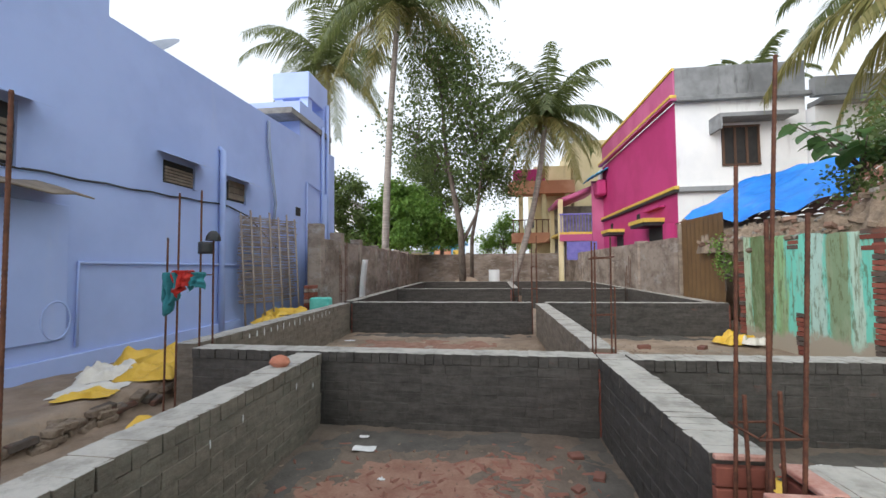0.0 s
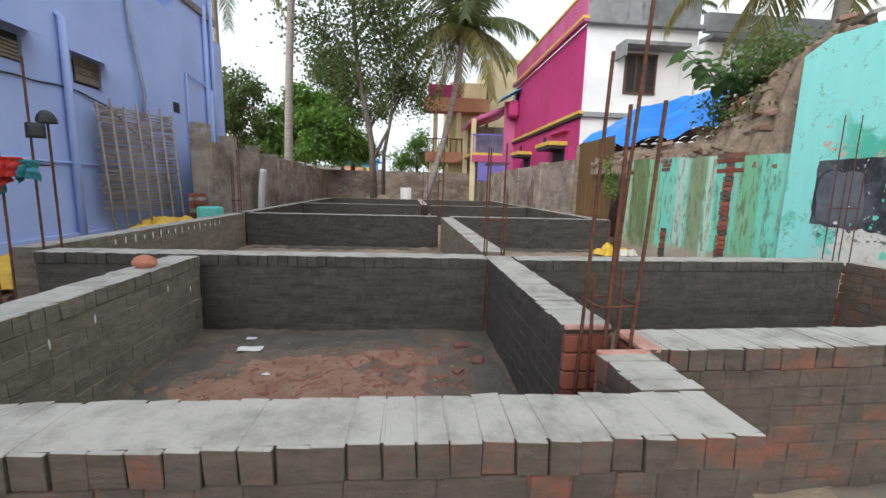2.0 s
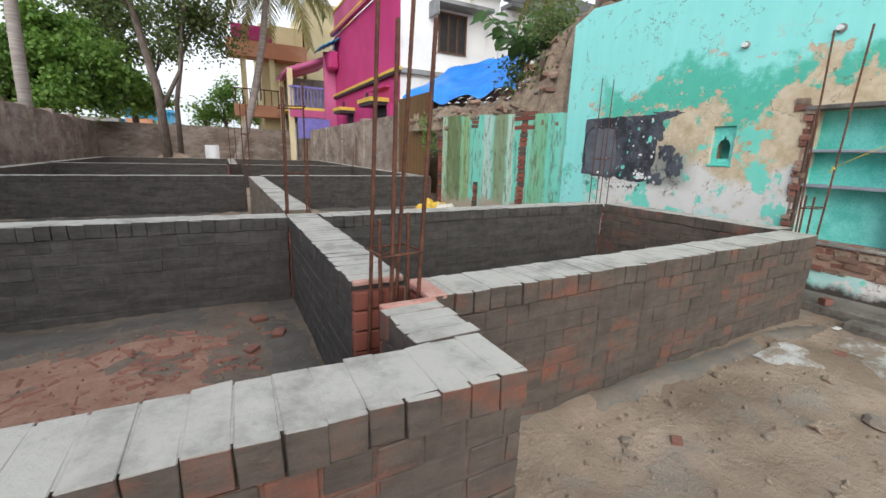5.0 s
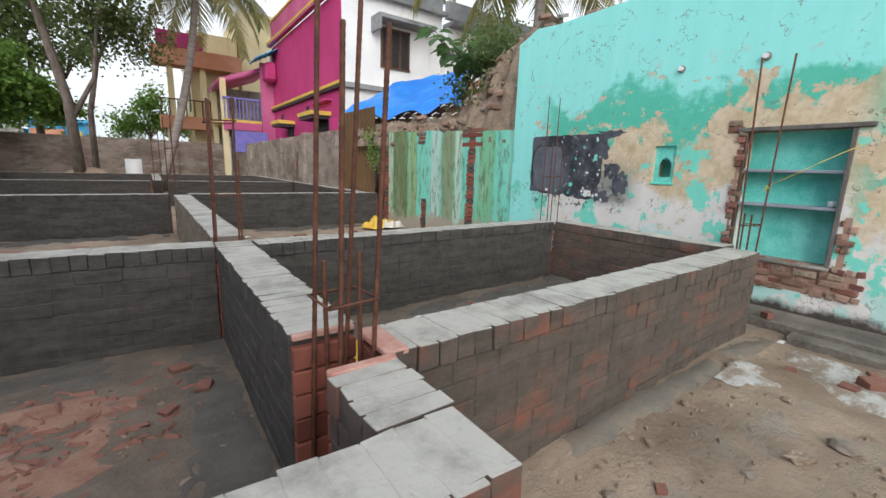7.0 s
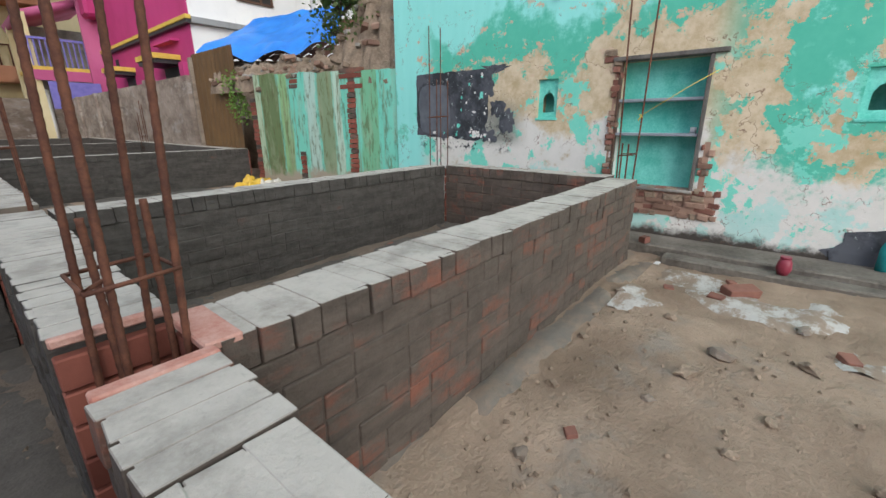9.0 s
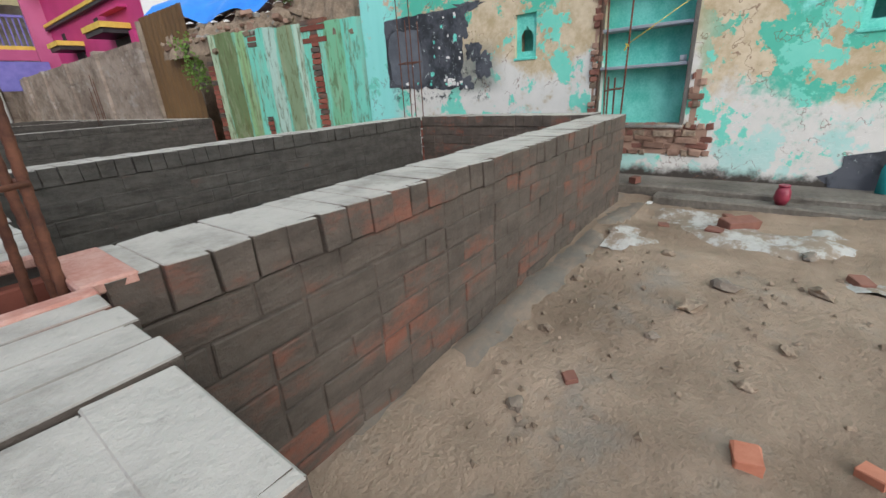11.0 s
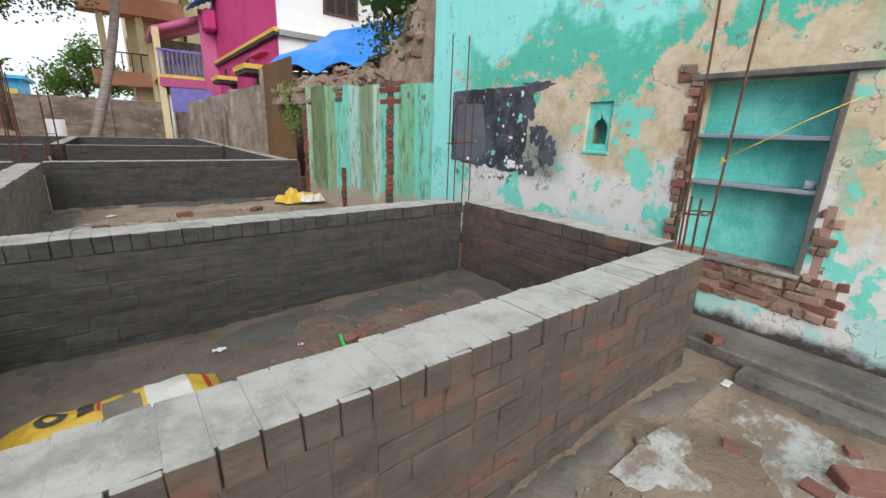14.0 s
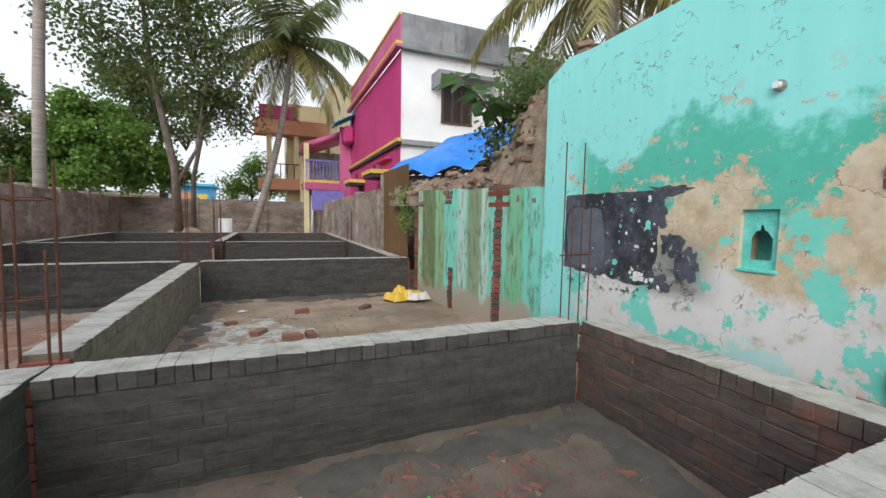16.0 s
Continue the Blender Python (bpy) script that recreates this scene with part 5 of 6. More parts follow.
leafy_tree("ruin_vine", [([(6.15, 6.7, 2.5), (6.1, 6.75, 3.3)], 0.03, 0.015)], [((6.1, 6.5, 3.15), 0.35), ((6.2, 6.1, 3.2), 0.3), ((6.0, 7.2, 2.7), 0.3), ((6.4, 6.9, 3.5), 0.4), ((5.9, 6.3, 2.6), 0.2)], 2600, 0.07, LEAF, 7, "tangled small-leaved creeper on a ruined wall", 0.6)
leafy_tree("wall_weeds", [([(5.14, 9.1, 0.9), (5.10, 9.1, 1.5)], 0.012, 0.006)], [((5.12, 9.15, 1.55), 0.16), ((5.12, 8.95, 1.3), 0.13), ((5.1, 9.2, 1.85), 0.10)], 350, 0.06, LEAF_BRIGHT, 8, "small green weeds growing out of a wall", 0.3)


def broad_plant(base, seed):
    """A shrub with large oval leaves on a few arching stems."""
    rng = random.Random(seed)
    root = thing("broad_leaf_plant", "broad-leaved green shrub growing on a ruined wall", "plant")
    for k in range(9):
        az, ln = k * 0.75 + rng.uniform(-0.2, 0.2), rng.uniform(0.65, 1.15)
        d = Vector((math.cos(az) * 0.7 - 0.25, math.sin(az) * 0.7, rng.uniform(0.1, 1.0)))
        p0 = Vector(base)
        pts = [p0, p0 + d * ln * 0.5 + Vector((0, 0, 0.08)), p0 + d * ln]
        part("stem", tube(bmesh.new(), pts, [0.018, 0.012, 0.006], 6), BARK, root)
        for j in range(8):
            t = 0.35 + 0.65 * j / 7
            q = pts[0].lerp(pts[1], t * 2) if t < 0.5 else pts[1].lerp(pts[2], t * 2 - 1)
            a2 = j * 2.4 + k
            out = (Vector((math.cos(a2), math.sin(a2), rng.uniform(-0.45, 0.35)))).normalized()
            sd = out.cross(Vector((0, 0, 1))).normalized()
            L, W = rng.uniform(0.24, 0.36), rng.uniform(0.08, 0.12)
            prof = [(0.0, 0.05), (0.18, 0.55), (0.42, 1.0), (0.70, 0.85), (0.9, 0.4), (1.0, 0.02)]
            vs, fs = [], []
            for u, w in prof:
                c = q + out * L * (u + 0.15) + Vector((0, 0, -0.10 * u * u))
                vs += [tuple(c - sd * W * w + Vector((0, 0, 0.018 * w))), tuple(c), tuple(c + sd * W * w + Vector((0, 0, 0.018 * w)))]
            for m in range(5):
                i0 = m * 3
                fs += [(i0, i0 + 1, i0 + 4, i0 + 3), (i0 + 1, i0 + 2, i0 + 5, i0 + 4)]
            from_lists("leaf", vs, fs, LEAF_BIG, root, True)
    return root


broad_plant((5.95, 6.95, 2.75), 3)


# ---- steel reinforcement ----
def bar_mesh(a, b, r=0.008):
    """A ribbed bar: alternating radii along its length."""
    a, b = Vector(a), Vector(b)
    n_ = max(6, int((b - a).length / 0.012))
    n_ = min(n_, 190)
    pts = [a.lerp(b, i / n_) for i in range(n_ + 1)]
    return tube(bmesh.new(), pts, [r * (1.0 if i % 2 else 1.16) for i in range(n_ + 1)], 7)


def rebar_cage(bars, ties, label, r=0.008):
    root = thing("rebar_cage", label, "rebar", "column rebar")
    for a, b in bars:
        part("bar", bar_mesh(a, b, r), RUST, root)
    for x0, y0, x1, y1, z in ties:
        loop = [(x0, y0, z), (x1, y0, z + 0.01), (x1, y1, z), (x0, y1, z - 0.008), (x0, y0, z + 0.004), (x0 + 0.05, y0 + 0.04, z + 0.012)]
        part("tie", pipe(loop, 0.005, 6), RUST, root)
    return root


def cage(x, y, w, d, tops, tie_z, label, lean=(0.0, 0.0), r=0.008):
    corners = [(-w, -d), (w, -d), (w, d), (-w, d)]
    bars = []
    for (cx, cy), t in zip(corners, tops):
        bars.append(((x + cx, y + cy, -0.1), (x + cx + lean[0] * t, y + cy + lean[1] * t, t)))
    return rebar_cage(bars, [(x - w - 0.012, y - d - 0.012, x + w + 0.012, y + d + 0.012, z) for z in tie_z], label, r)


rebar_cage([((1.476, 2.115, -0.1), (1.545, 2.115, 1.84)), ((1.512, 1.95, -0.1), (1.55, 1.95, 1.60)), ((1.60, 1.945, -0.1), (1.685, 1.945, 1.62)), ((1.57, 2.10, -0.1), (1.70, 2.10, 2.28)),
            ((1.545, 2.09, 0.0), (1.535, 2.10, 0.92)), ((1.63, 2.03, 0.0), (1.64, 2.06, 0.95))],
           [(1.49, 1.937, 1.648, 2.128, 0.81)], "tall rusty ribbed rebar cage standing in a brick gap", 0.0075)
cage(1.54, 4.24, 0.085, 0.06, (1.64, 1.24, 1.70, 1.66), (0.98, 1.5), "rusty rebar cage between grey brick walls", (0.01, 0), 0.007)
cage(4.94, 4.06, 0.09, 0.05, (1.54, 1.54, 2.06, 2.05), (1.17,), "thin rusty rebar cage at a wall corner", (0.0, 0.0), 0.005)
rebar_cage([((5.26, 2.20, 0), (5.30, 2.28, 2.20)), ((5.36, 2.12, 0), (5.41, 2.09, 2.22)), ((5.29, 2.20, 0), (5.29, 2.21, 0.93)), ((5.33, 2.16, 0), (5.33, 2.17, 0.92))], [(5.245, 2.105, 5.39, 2.225, 0.83)], "rusty rebar cage beside shelves, tied with yellow string", 0.007)
rebar_cage([((-2.62, 3.98, 0), (-2.62, 4.0, 1.74)), ((-2.50, 3.98, 0), (-2.50, 4.0, 2.18)), ((-2.44, 4.22, 0), (-2.42, 4.2, 2.24)), ((-2.33, 4.27, 0.6), (-2.31, 4.24, 1.80))], [(-2.64, 3.97, -2.31, 4.25, 1.37)], "rusty rebar posts hung with work clothes", 0.009)
rebar_cage([((-1.33, 1.70, 0), (-1.325, 1.70, 2.15))], [], "single rusty rebar rod beside a low wall", 0.008)
cage(-2.75, 9.12, 0.06, 0.05, (1.7, 1.9, 2.05, 1.5), (0.9,), "rusty rebar cage by a boundary wall", (0.0, 0.0), 0.007)
cage(1.40, 9.08, 0.05, 0.08, (1.9, 2.05, 1.8, 1.4), (0.95, 1.4), "rusty rebar cage between grey brick walls", (0.0, 0.0), 0.007)
cage(1.30, 14.32, 0.08, 0.08, (1.9, 2.1, 1.7, 1.6), (0.4, 0.9), "rusty rebar cage between far brick walls")
cage(4.9, 14.32, 0.06, 0.08, (1.4, 1.6, 1.7, 1.2), (0.8,), "rusty rebar cage at a far corner")
string = [(5.385, 2.11, 1.165), (5.43, 1.96, 1.27), (5.50, 1.78, 1.40), (5.56, 1.61, 1.51)]
st = tagged(part("string", pipe(string, 0.003, 5), ROPE), "yellow string tied from a rebar to a shelf post", "string")
part("knot", pipe([(5.375, 2.13, 1.12), (5.385, 2.11, 1.165), (5.40, 2.13, 1.17), (5.37, 2.10, 1.15)], 0.006, 6), ROPE, st)

# ---- clothes on the rebar ----
hat = thing("cap", "dark cap hung on a rebar rod", "cap")
bm = bmesh.new()
bmesh.ops.create_uvsphere(bm, u_segments=16, v_segments=8, radius=0.095)
bmesh.ops.delete(bm, geom=[v for v in bm.verts if v.co.z < -0.02], context='VERTS')
for v in bm.verts:
    v.co = Vector((v.co.x * 0.75, v.co.y * 0.8, v.co.z * 1.1 + 1.72)) + Vector((-2.30, 4.22, 0))
part("crown", thicken(bm, 0.004), BLACKRUB, hat)
part("brim", thicken(sheet(6, 4, lambda u, v: (-2.37 + 0.15 * u, 4.10 - 0.06 * math.sin(u * 3.14), 1.70 - 0.12 * v)), 0.006), BLACKRUB, hat)


def cloth(name, x0, x1, y, z0, z1, material, seed, label, cat):
    f = lambda u, v: (x0 + (x1 - x0) * u + 0.03 * noise.noise((v * 4, u * 2, seed)), y + 0.05 * noise.noise((u * 6, v * 3, seed)) + 0.03 * math.sin(u * 14), z1 - (z1 - z0) * v * (0.75 + 0.25 * math.sin(u * 3 + seed)))
    return tagged(part(name, thicken(sheet(18, 18, f), 0.006), material), label, cat)


cloth("shirt", -2.62, -2.45, 3.94, 0.98, 1.40, TEALCLOTH, 1, "teal work shirt hung on rebar", "shirt")
cloth("red_cloth", -2.50, -2.30, 3.92, 1.12, 1.42, REDCLOTH, 2, "red cloth draped over rebar", "cloth")
cloth("checked_cloth", -2.36, -2.20, 3.95, 1.15, 1.40, TEALCLOTH, 3, "teal checked cloth draped over rebar", "cloth")


# ---- bags and sheets ----
def flat_sack(name, cx, cy, z, w, d, ang, material, seed, label, puff=0.05):
    """An empty crumpled sack lying on the ground."""
    ca, sa = math.cos(ang), math.sin(ang)

    def f(u, v):
        a, b = (u - 0.5) * w, (v - 0.5) * d
        edge = min(1.0, 6 * min(u, 1 - u, v, 1 - v))
        h = puff * edge * (0.7 + 1.1 * noise.noise((u * 3.2 + seed, v * 3.2, 0)) + 0.55 * abs(noise.noise((u * 8, v * 8, seed)))) + 0.008
        a += 0.08 * noise.noise((v * 3, seed, 0))
        b += 0.08 * noise.noise((u * 3, seed, 4))
        x, y = cx + a * ca - b * sa, cy + a * sa + b * ca
        return (x, y, max(z + h, ground_height(x, y) + 0.004))

    return tagged(part(name, sheet(26, 20, f), material), label, "sack", "empty cement sacks")


flat_sack("cement_sack", -3.62, 5.05, 0.22, 0.95, 0.75, 0.9, SACK, 1, "crumpled yellow and white cement sack on the ground", 0.17)
flat_sack("cement_sack", -3.3, 4.62, 0.22, 0.6, 0.5, 0.3, SACK, 8, "crumpled yellow cement sack on the ground", 0.12)
flat_sack("pale_sack", -3.72, 4.5, 0.22, 0.6, 0.4, 0.7, SACKPALE, 2, "white crumpled plastic sack", 0.12)
flat_sack("cement_sack", -3.45, 4.02, 0.22, 0.55, 0.45, 0.4, SACKPALE, 3, "pale dusty flattened sack on a bank", 0.04)
flat_sack("cement_sack", -3.30, 3.82, 0.23, 0.45, 0.22, 0.5, SACK, 9, "yellow flattened sack on a bank", 0.04)
flat_sack("cement_sack", -2.45, 3.75, 0.06, 0.48, 0.16, 1.1, SACK, 4, "yellow sack strip beside a bank", 0.05)
for k, (x, y, a) in enumerate(((-3.75, 8.0, 0.4), (-3.55, 7.6, 1.0), (-3.85, 8.5, 0.2), (-3.5, 8.2, 0.7))):
    flat_sack("cement_sack", x, y, 0.36 + 0.05 * k, 0.7, 0.5, a, SACK, 5 + k, "yellow cement sack on a plank pile", 0.10)
flat_sack("cement_sack", 4.80, 8.22, 0.03, 0.62, 0.42, 0.3, SACK, 11, "torn yellow sack lying by a ruined wall", 0.13)
flat_sack("pale_sack", 4.98, 8.02, 0.05, 0.36, 0.28, 0.1, SACKPALE, 12, "torn pale sack lining by a ruined wall", 0.09)

# the full yellow bag lying in the porch room
bag = thing("cement_bag", "yellow printed cement bag lying on sand", "cement bag")
BAGM = pose(2.36, 3.06, 0.01, 0, 0, 4)


def bag_pt(u, v, lift=0.0):
    a, b = (u - 0.5) * 0.80, (v - 0.5) * 0.46
    e = min(1.0, 5.5 * min(u, 1 - u)) ** 0.6 * min(1.0, 4.0 * min(v, 1 - v)) ** 0.6
    h = 0.115 * e * (1 + 0.25 * noise.noise((u * 4, v * 3, 1)) + 0.12 * noise.noise((u * 11, v * 9, 2))) + lift
    return tuple(BAGM @ Vector((a, b + 0.02 * noise.noise((u * 4, 0, 1)), h)))


part("sack_body", sheet(40, 26, bag_pt), SACK, bag)
for u0, u1, v0, v1, mat_ in ((0.62, 0.82, 0.25, 0.80, SACKPALE), (0.44, 0.60, 0.10, 0.62, CEMENT), (0.53, 0.57, 0.62, 0.92, CEMENT), (0.66, 0.70, 0.80, 0.93, PVC), (0.90, 0.93, 0.2, 0.8, REDCLOTH)):
    part("print_panel", sheet(12, 12, lambda u, v: bag_pt(u0 + (u1 - u0) * u, v0 + (v1 - v0) * v, 0.003)), mat_, bag)
for k in range(3):
    v0 = 0.48 + 0.115 * k
    part("print_bar", sheet(6, 4, lambda u, v: bag_pt(0.345 + 0.065 * u, v0 + 0.085 * v, 0.004)), SACKINK, bag, "dark printed bar")
part("print_bar", sheet(3, 10, lambda u, v: bag_pt(0.42 + 0.014 * u, 0.46 + 0.34 * v, 0.004)), REDCLOTH, bag)
part("print_ring", sheet(3, 24, lambda u, v: bag_pt(0.25 + (0.028 + 0.032 * u) * math.cos(v * 6.2832), 0.60 + (0.05 + 0.055 * u) * math.sin(v * 6.2832), 0.004)), SACKINK, bag)

# ---- bricks, stones and litter on the ground ----
def loose_brick(x, y, z, rx, ry, rz, label, scale=(1, 1, 1), seed=0):
    m = pose(x, y, z, rx, ry, rz) @ Matrix.Diagonal((*scale, 1))
    bm = block(-0.11, -0.052, 0, 0.11, 0.052, 0.072, 0.006)
    rng_ = random.Random(seed)
    for v in bm.verts:
        v.co += Vector([rng_.uniform(-0.006, 0.006) for _ in range(3)])
    bm.transform(m)
    return tagged(part("loose_brick", bm, CLAY if "orange" in label else BRICK_DULL), label, "brick", "loose bricks")


for k, (x, y, rz, sc, lab) in enumerate([
        (4.60, 1.13, -50, (0.95, 1, 1), "whole dull red brick on cement-dusted sand"), (4.40, 1.24, 80, (0.4, 0.7, 0.5), "broken red brick lump on sand"), (4.42, 1.52, 15, (0.4, 0.6, 0.3), "broken red brick lump on cement crust"),
        (2.58, 0.98, 10, (0.32, 0.6, 0.5), "bright orange-red brick piece on sand"), (2.69, 0.74, 60, (0.25, 0.45, 0.4), "bright orange-red brick piece on sand"), (3.98, 0.63, 20, (0.45, 0.6, 0.5), "red brick bit on sand"),
        (3.30, 3.06, 35, (0.55, 1.0, 1.0), "half red brick on dark brown sand"), (3.46, 3.24, 10, (0.4, 0.8, 0.8), "red brick bit on dark brown sand"), (2.65, 1.46, 40, (0.22, 0.4, 0.35), "small red brick bit on sand"),
        (3.1, 7.78, 5, (0.9, 1, 1), "red brick lying on pale sand"), (4.03, 7.76, 50, (1, 1, 0.9), "red brick lying on pale sand"), (2.55, 6.7, 60, (1, 1, 1), "red brick lying on sand"), (2.91, 6.45, 5, (1, 1, 1), "red brick lying on sand"), (3.12, 6.5, 100, (0.8, 1, 1), "red brick lying on sand"), (2.2, 7.3, 30, (0.6, 1, 0.8), "red brick lying on sand"),
        (1.15, 3.55, 20, (0.45, 0.7, 0.6), "red brick bit in a room corner"), (1.25, 3.25, 70, (0.45, 0.7, 0.6), "red brick bit in a room corner"), (1.08, 3.1, 40, (0.35, 0.6, 0.5), "red brick bit in a room corner"),
        (5.21, 1.90, 60, (0.32, 0.6, 0.7), "red brick bit on a concrete plinth"), (4.83, 1.20, 25, (0.3, 0.5, 0.3), "red brick bit on cement crust")]):
    z = 0.09 if x > 5.1 else ground_height(x, y) - 0.006
    loose_brick(x, y, z, random.Random(k).uniform(-5, 5), random.Random(k + 50).uniform(-5, 5), rz, lab, sc, k)


def stone(x, y, s, seed, material, label):
    bm = lump(s, seed, 0.7, 2)
    bmesh.ops.rotate(bm, verts=bm.verts[:], cent=(0, 0, 0), matrix=Matrix.Rotation(seed * 1.3, 3, 'Z'))
    bmesh.ops.translate(bm, verts=bm.verts[:], vec=(x, y, ground_height(x, y) + s[2] * 0.4))
    return tagged(part("stone", bm, material), label, "stone", "stones on sand")


for k, (x, y, s) in enumerate([(3.61, 1.11, (0.07, 0.035, 0.03)), (3.34, 1.21, (0.065, 0.032, 0.026)), (3.75, 0.78, (0.05, 0.032, 0.024)), (3.05, 1.3, (0.03, 0.02, 0.014)), (3.2, 0.9, (0.035, 0.02, 0.014)), (2.9, 1.0, (0.03, 0.02, 0.012)), (4.2, 0.8, (0.05, 0.03, 0.02)), (3.0, 0.6, (0.04, 0.03, 0.02)), (3.9, 1.4, (0.03, 0.03, 0.02)), (2.45, 1.55, (0.035, 0.025, 0.02)), (2.9, 1.65, (0.03, 0.025, 0.02)), (3.4, 1.72, (0.03, 0.025, 0.018)), (4.1, 1.75, (0.03, 0.03, 0.02))]):
    stone(x, y, s, k + 1, EARTH if k % 3 else CEMENT, "flat brown clod lying on sand")


def litter(name, spots, n_, material, seed, label, long_=0.05, thin=0.010):
    """Countless bits of bark and twigs, lying in drifts."""
    rng_ = random.Random(seed)
    vs, fs = [], []
    for _ in range(n_):
        cx, cy, sx, sy = rng_.choice(spots)
        x, y = rng_.gauss(cx, sx), rng_.gauss(cy, sy)
        if not any(a < x < b and c < y < d for a, b, c, d in ((-0.98, 1.40, 1.58, 3.90), (1.70, 4.90, 2.22, 3.85), (1.72, 5.0, -0.5, 1.80), (-2.4, 1.38, 4.2, 9.0), (1.7, 5.0, 4.25, 8.95))):
            continue
        a, l, w = rng_.uniform(0, 6.28), rng_.uniform(0.3, 1.2) * long_, rng_.uniform(0.5, 1.4) * thin
        z = ground_height(x, y)
        d, s = Vector((math.cos(a), math.sin(a), rng_.uniform(-0.1, 0.15))) * l, Vector((-math.sin(a), math.cos(a), 0)) * w
        c = Vector((x, y, z + 0.004))
        n0 = len(vs)
        up = Vector((0, 0, w * 1.1))
        vs += [tuple(c - d - s), tuple(c - d + s), tuple(c + d + s * 0.6), tuple(c + d - s * 0.6), tuple(c - d * 0.8 + up), tuple(c + d * 0.8 + up)]
        fs += [(n0, n0 + 3, n0 + 5, n0 + 4), (n0 + 1, n0 + 4, n0 + 5, n0 + 2), (n0, n0 + 4, n0 + 1), (n0 + 3, n0 + 2, n0 + 5)]
    ob = from_lists(name, vs, fs, material)
    return tagged(ob, label, "litter", kind="stuff")


litter("bark_litter", [(0.1, 2.9, 0.42, 0.28), (0.75, 3.15, 0.25, 0.3), (-0.3, 2.55, 0.3, 0.3), (3.7, 3.3, 0.4, 0.25), (3.3, 2.8, 0.4, 0.25)], 520, BRICK_DULL, 1, "dark bark chips and twigs scattered on sand", 0.05, 0.013)
litter("brick_crumbs", [(0.0, 2.95, 0.45, 0.35), (3.55, 3.1, 0.25, 0.2), (-0.6, 6.5, 0.8, 0.6), (3.2, 7.0, 0.8, 0.6)], 700, BRICK_OLD, 2, "small red brick crumbs scattered on sand", 0.014, 0.010)
litter("pebbles", [(3.4, 1.1, 0.9, 0.5), (3.2, 2.9, 0.9, 0.4), (0.2, 2.8, 0.7, 0.6), (3.0, 7.2, 1.0, 0.9), (2.6, 1.6, 0.8, 0.15)], 450, EARTH, 3, "small dark clods scattered on sand", 0.012, 0.010)
# Thin sheets of the darker sand cover both near room floors.
for x0, y0, x1, y1, k in ((-1.02, 1.5, 1.46, 3.98, 31.0), (1.66, 2.1, 4.96, 3.97, 33.0)):
    patch("damp_sand", x0, y0, x1, y1, ROOM_SAND, k, 0.006, "darker brown sand on a room floor", "sand", -1.5)
patch("brick_dust", -0.75, 2.0, 0.95, 3.45, RED_DUST, 2.0, 0.012, "red brick dust spread over sand", "brick dust", 0.45)
patch("brick_dust", 3.1, 2.75, 4.0, 3.5, RED_DUST, 5.0, 0.010, "red brick dust spread over sand", "brick dust", 0.55)
patch("brick_dust", -2.1, 6.2, 0.6, 8.2, RED_DUST, 8.0, 0.02, "red brick dust spread over sand", "brick dust", 0.5)
patch("cement_crust", 3.85, 0.45, 5.0, 1.75, LIME, 4.0, 0.014, "pale dried cement crust on sand", "cement", 0.72)
patch("cement_crust", 1.75, 5.2, 3.2, 7.6, LIME, 6.0, 0.014, "pale dried cement crust on sand", "cement", 0.55)
# Strips along wall feet; all but the first use the darker cement.
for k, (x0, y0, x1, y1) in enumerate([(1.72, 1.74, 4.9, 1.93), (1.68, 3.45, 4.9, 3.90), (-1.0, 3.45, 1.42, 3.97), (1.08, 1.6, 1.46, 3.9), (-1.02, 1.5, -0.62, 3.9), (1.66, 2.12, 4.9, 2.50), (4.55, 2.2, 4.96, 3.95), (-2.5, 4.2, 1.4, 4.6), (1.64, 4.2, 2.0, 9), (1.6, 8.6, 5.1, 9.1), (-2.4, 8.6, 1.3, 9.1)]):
    patch("mortar_droppings", x0, y0, x1, y1, CEMENT_DARK if k else CEMENT, 10.0 + k, 0.012, "grey mortar droppings along a wall foot", "mortar", 0.6)


def scrap(x, y, z, s, seed, label):
    bm = sheet(4, 4, lambda u, v: (x + (u - 0.5) * s, y + (v - 0.5) * s * 0.5, z + 0.02 + 0.02 * noise.noise((u * 3, v * 3, seed))))
    return tagged(part("paper_scrap", bm, PAPER), label, "litter", "white scraps")


for k, (x, y, s) in enumerate([(2.80, 3.52, 0.07), (-0.53, 3.70, 0.08), (-0.46, 3.48, 0.18), (-0.21, 3.07, 0.05), (4.95, 1.72, 0.08), (3.2, 3.35, 0.03), (4.7, 1.15, 0.06), (2.3, 7.9, 0.12), (-2.2, 8.0, 0.2)]):
    scrap(x, y, ground_height(x, y), s, k, "small white plastic scrap on sand")
loop = [(3.42, 3.28, 0.05), (3.40, 3.18, 0.03), (3.44, 3.05, 0.02), (3.52, 2.93, 0.02), (3.45, 2.86, 0.03), (3.28, 2.90, 0.04), (3.16, 2.98, 0.03), (3.12, 2.86, 0.02), (3.2, 2.72, 0.02), (3.4, 2.70, 0.02), (3.5, 2.82, 0.04), (3.38, 2.94, 0.05), (3.22, 2.84, 0.03), (3.3, 2.62, 0.02)]
smooth = []
for i in range(len(loop) - 1):
    p0, p1, p2, p3 = (Vector(loop[max(0, min(len(loop) - 1, i + k))]) for k in (-1, 0, 1, 2))
    for s in range(6):
        t_ = s / 6
        smooth.append(0.5 * ((2 * p1) + (p2 - p0) * t_ + (2 * p0 - 5 * p1 + 4 * p2 - p3) * t_ ** 2 + (3 * p1 - p0 - 3 * p2 + p3) * t_ ** 3))
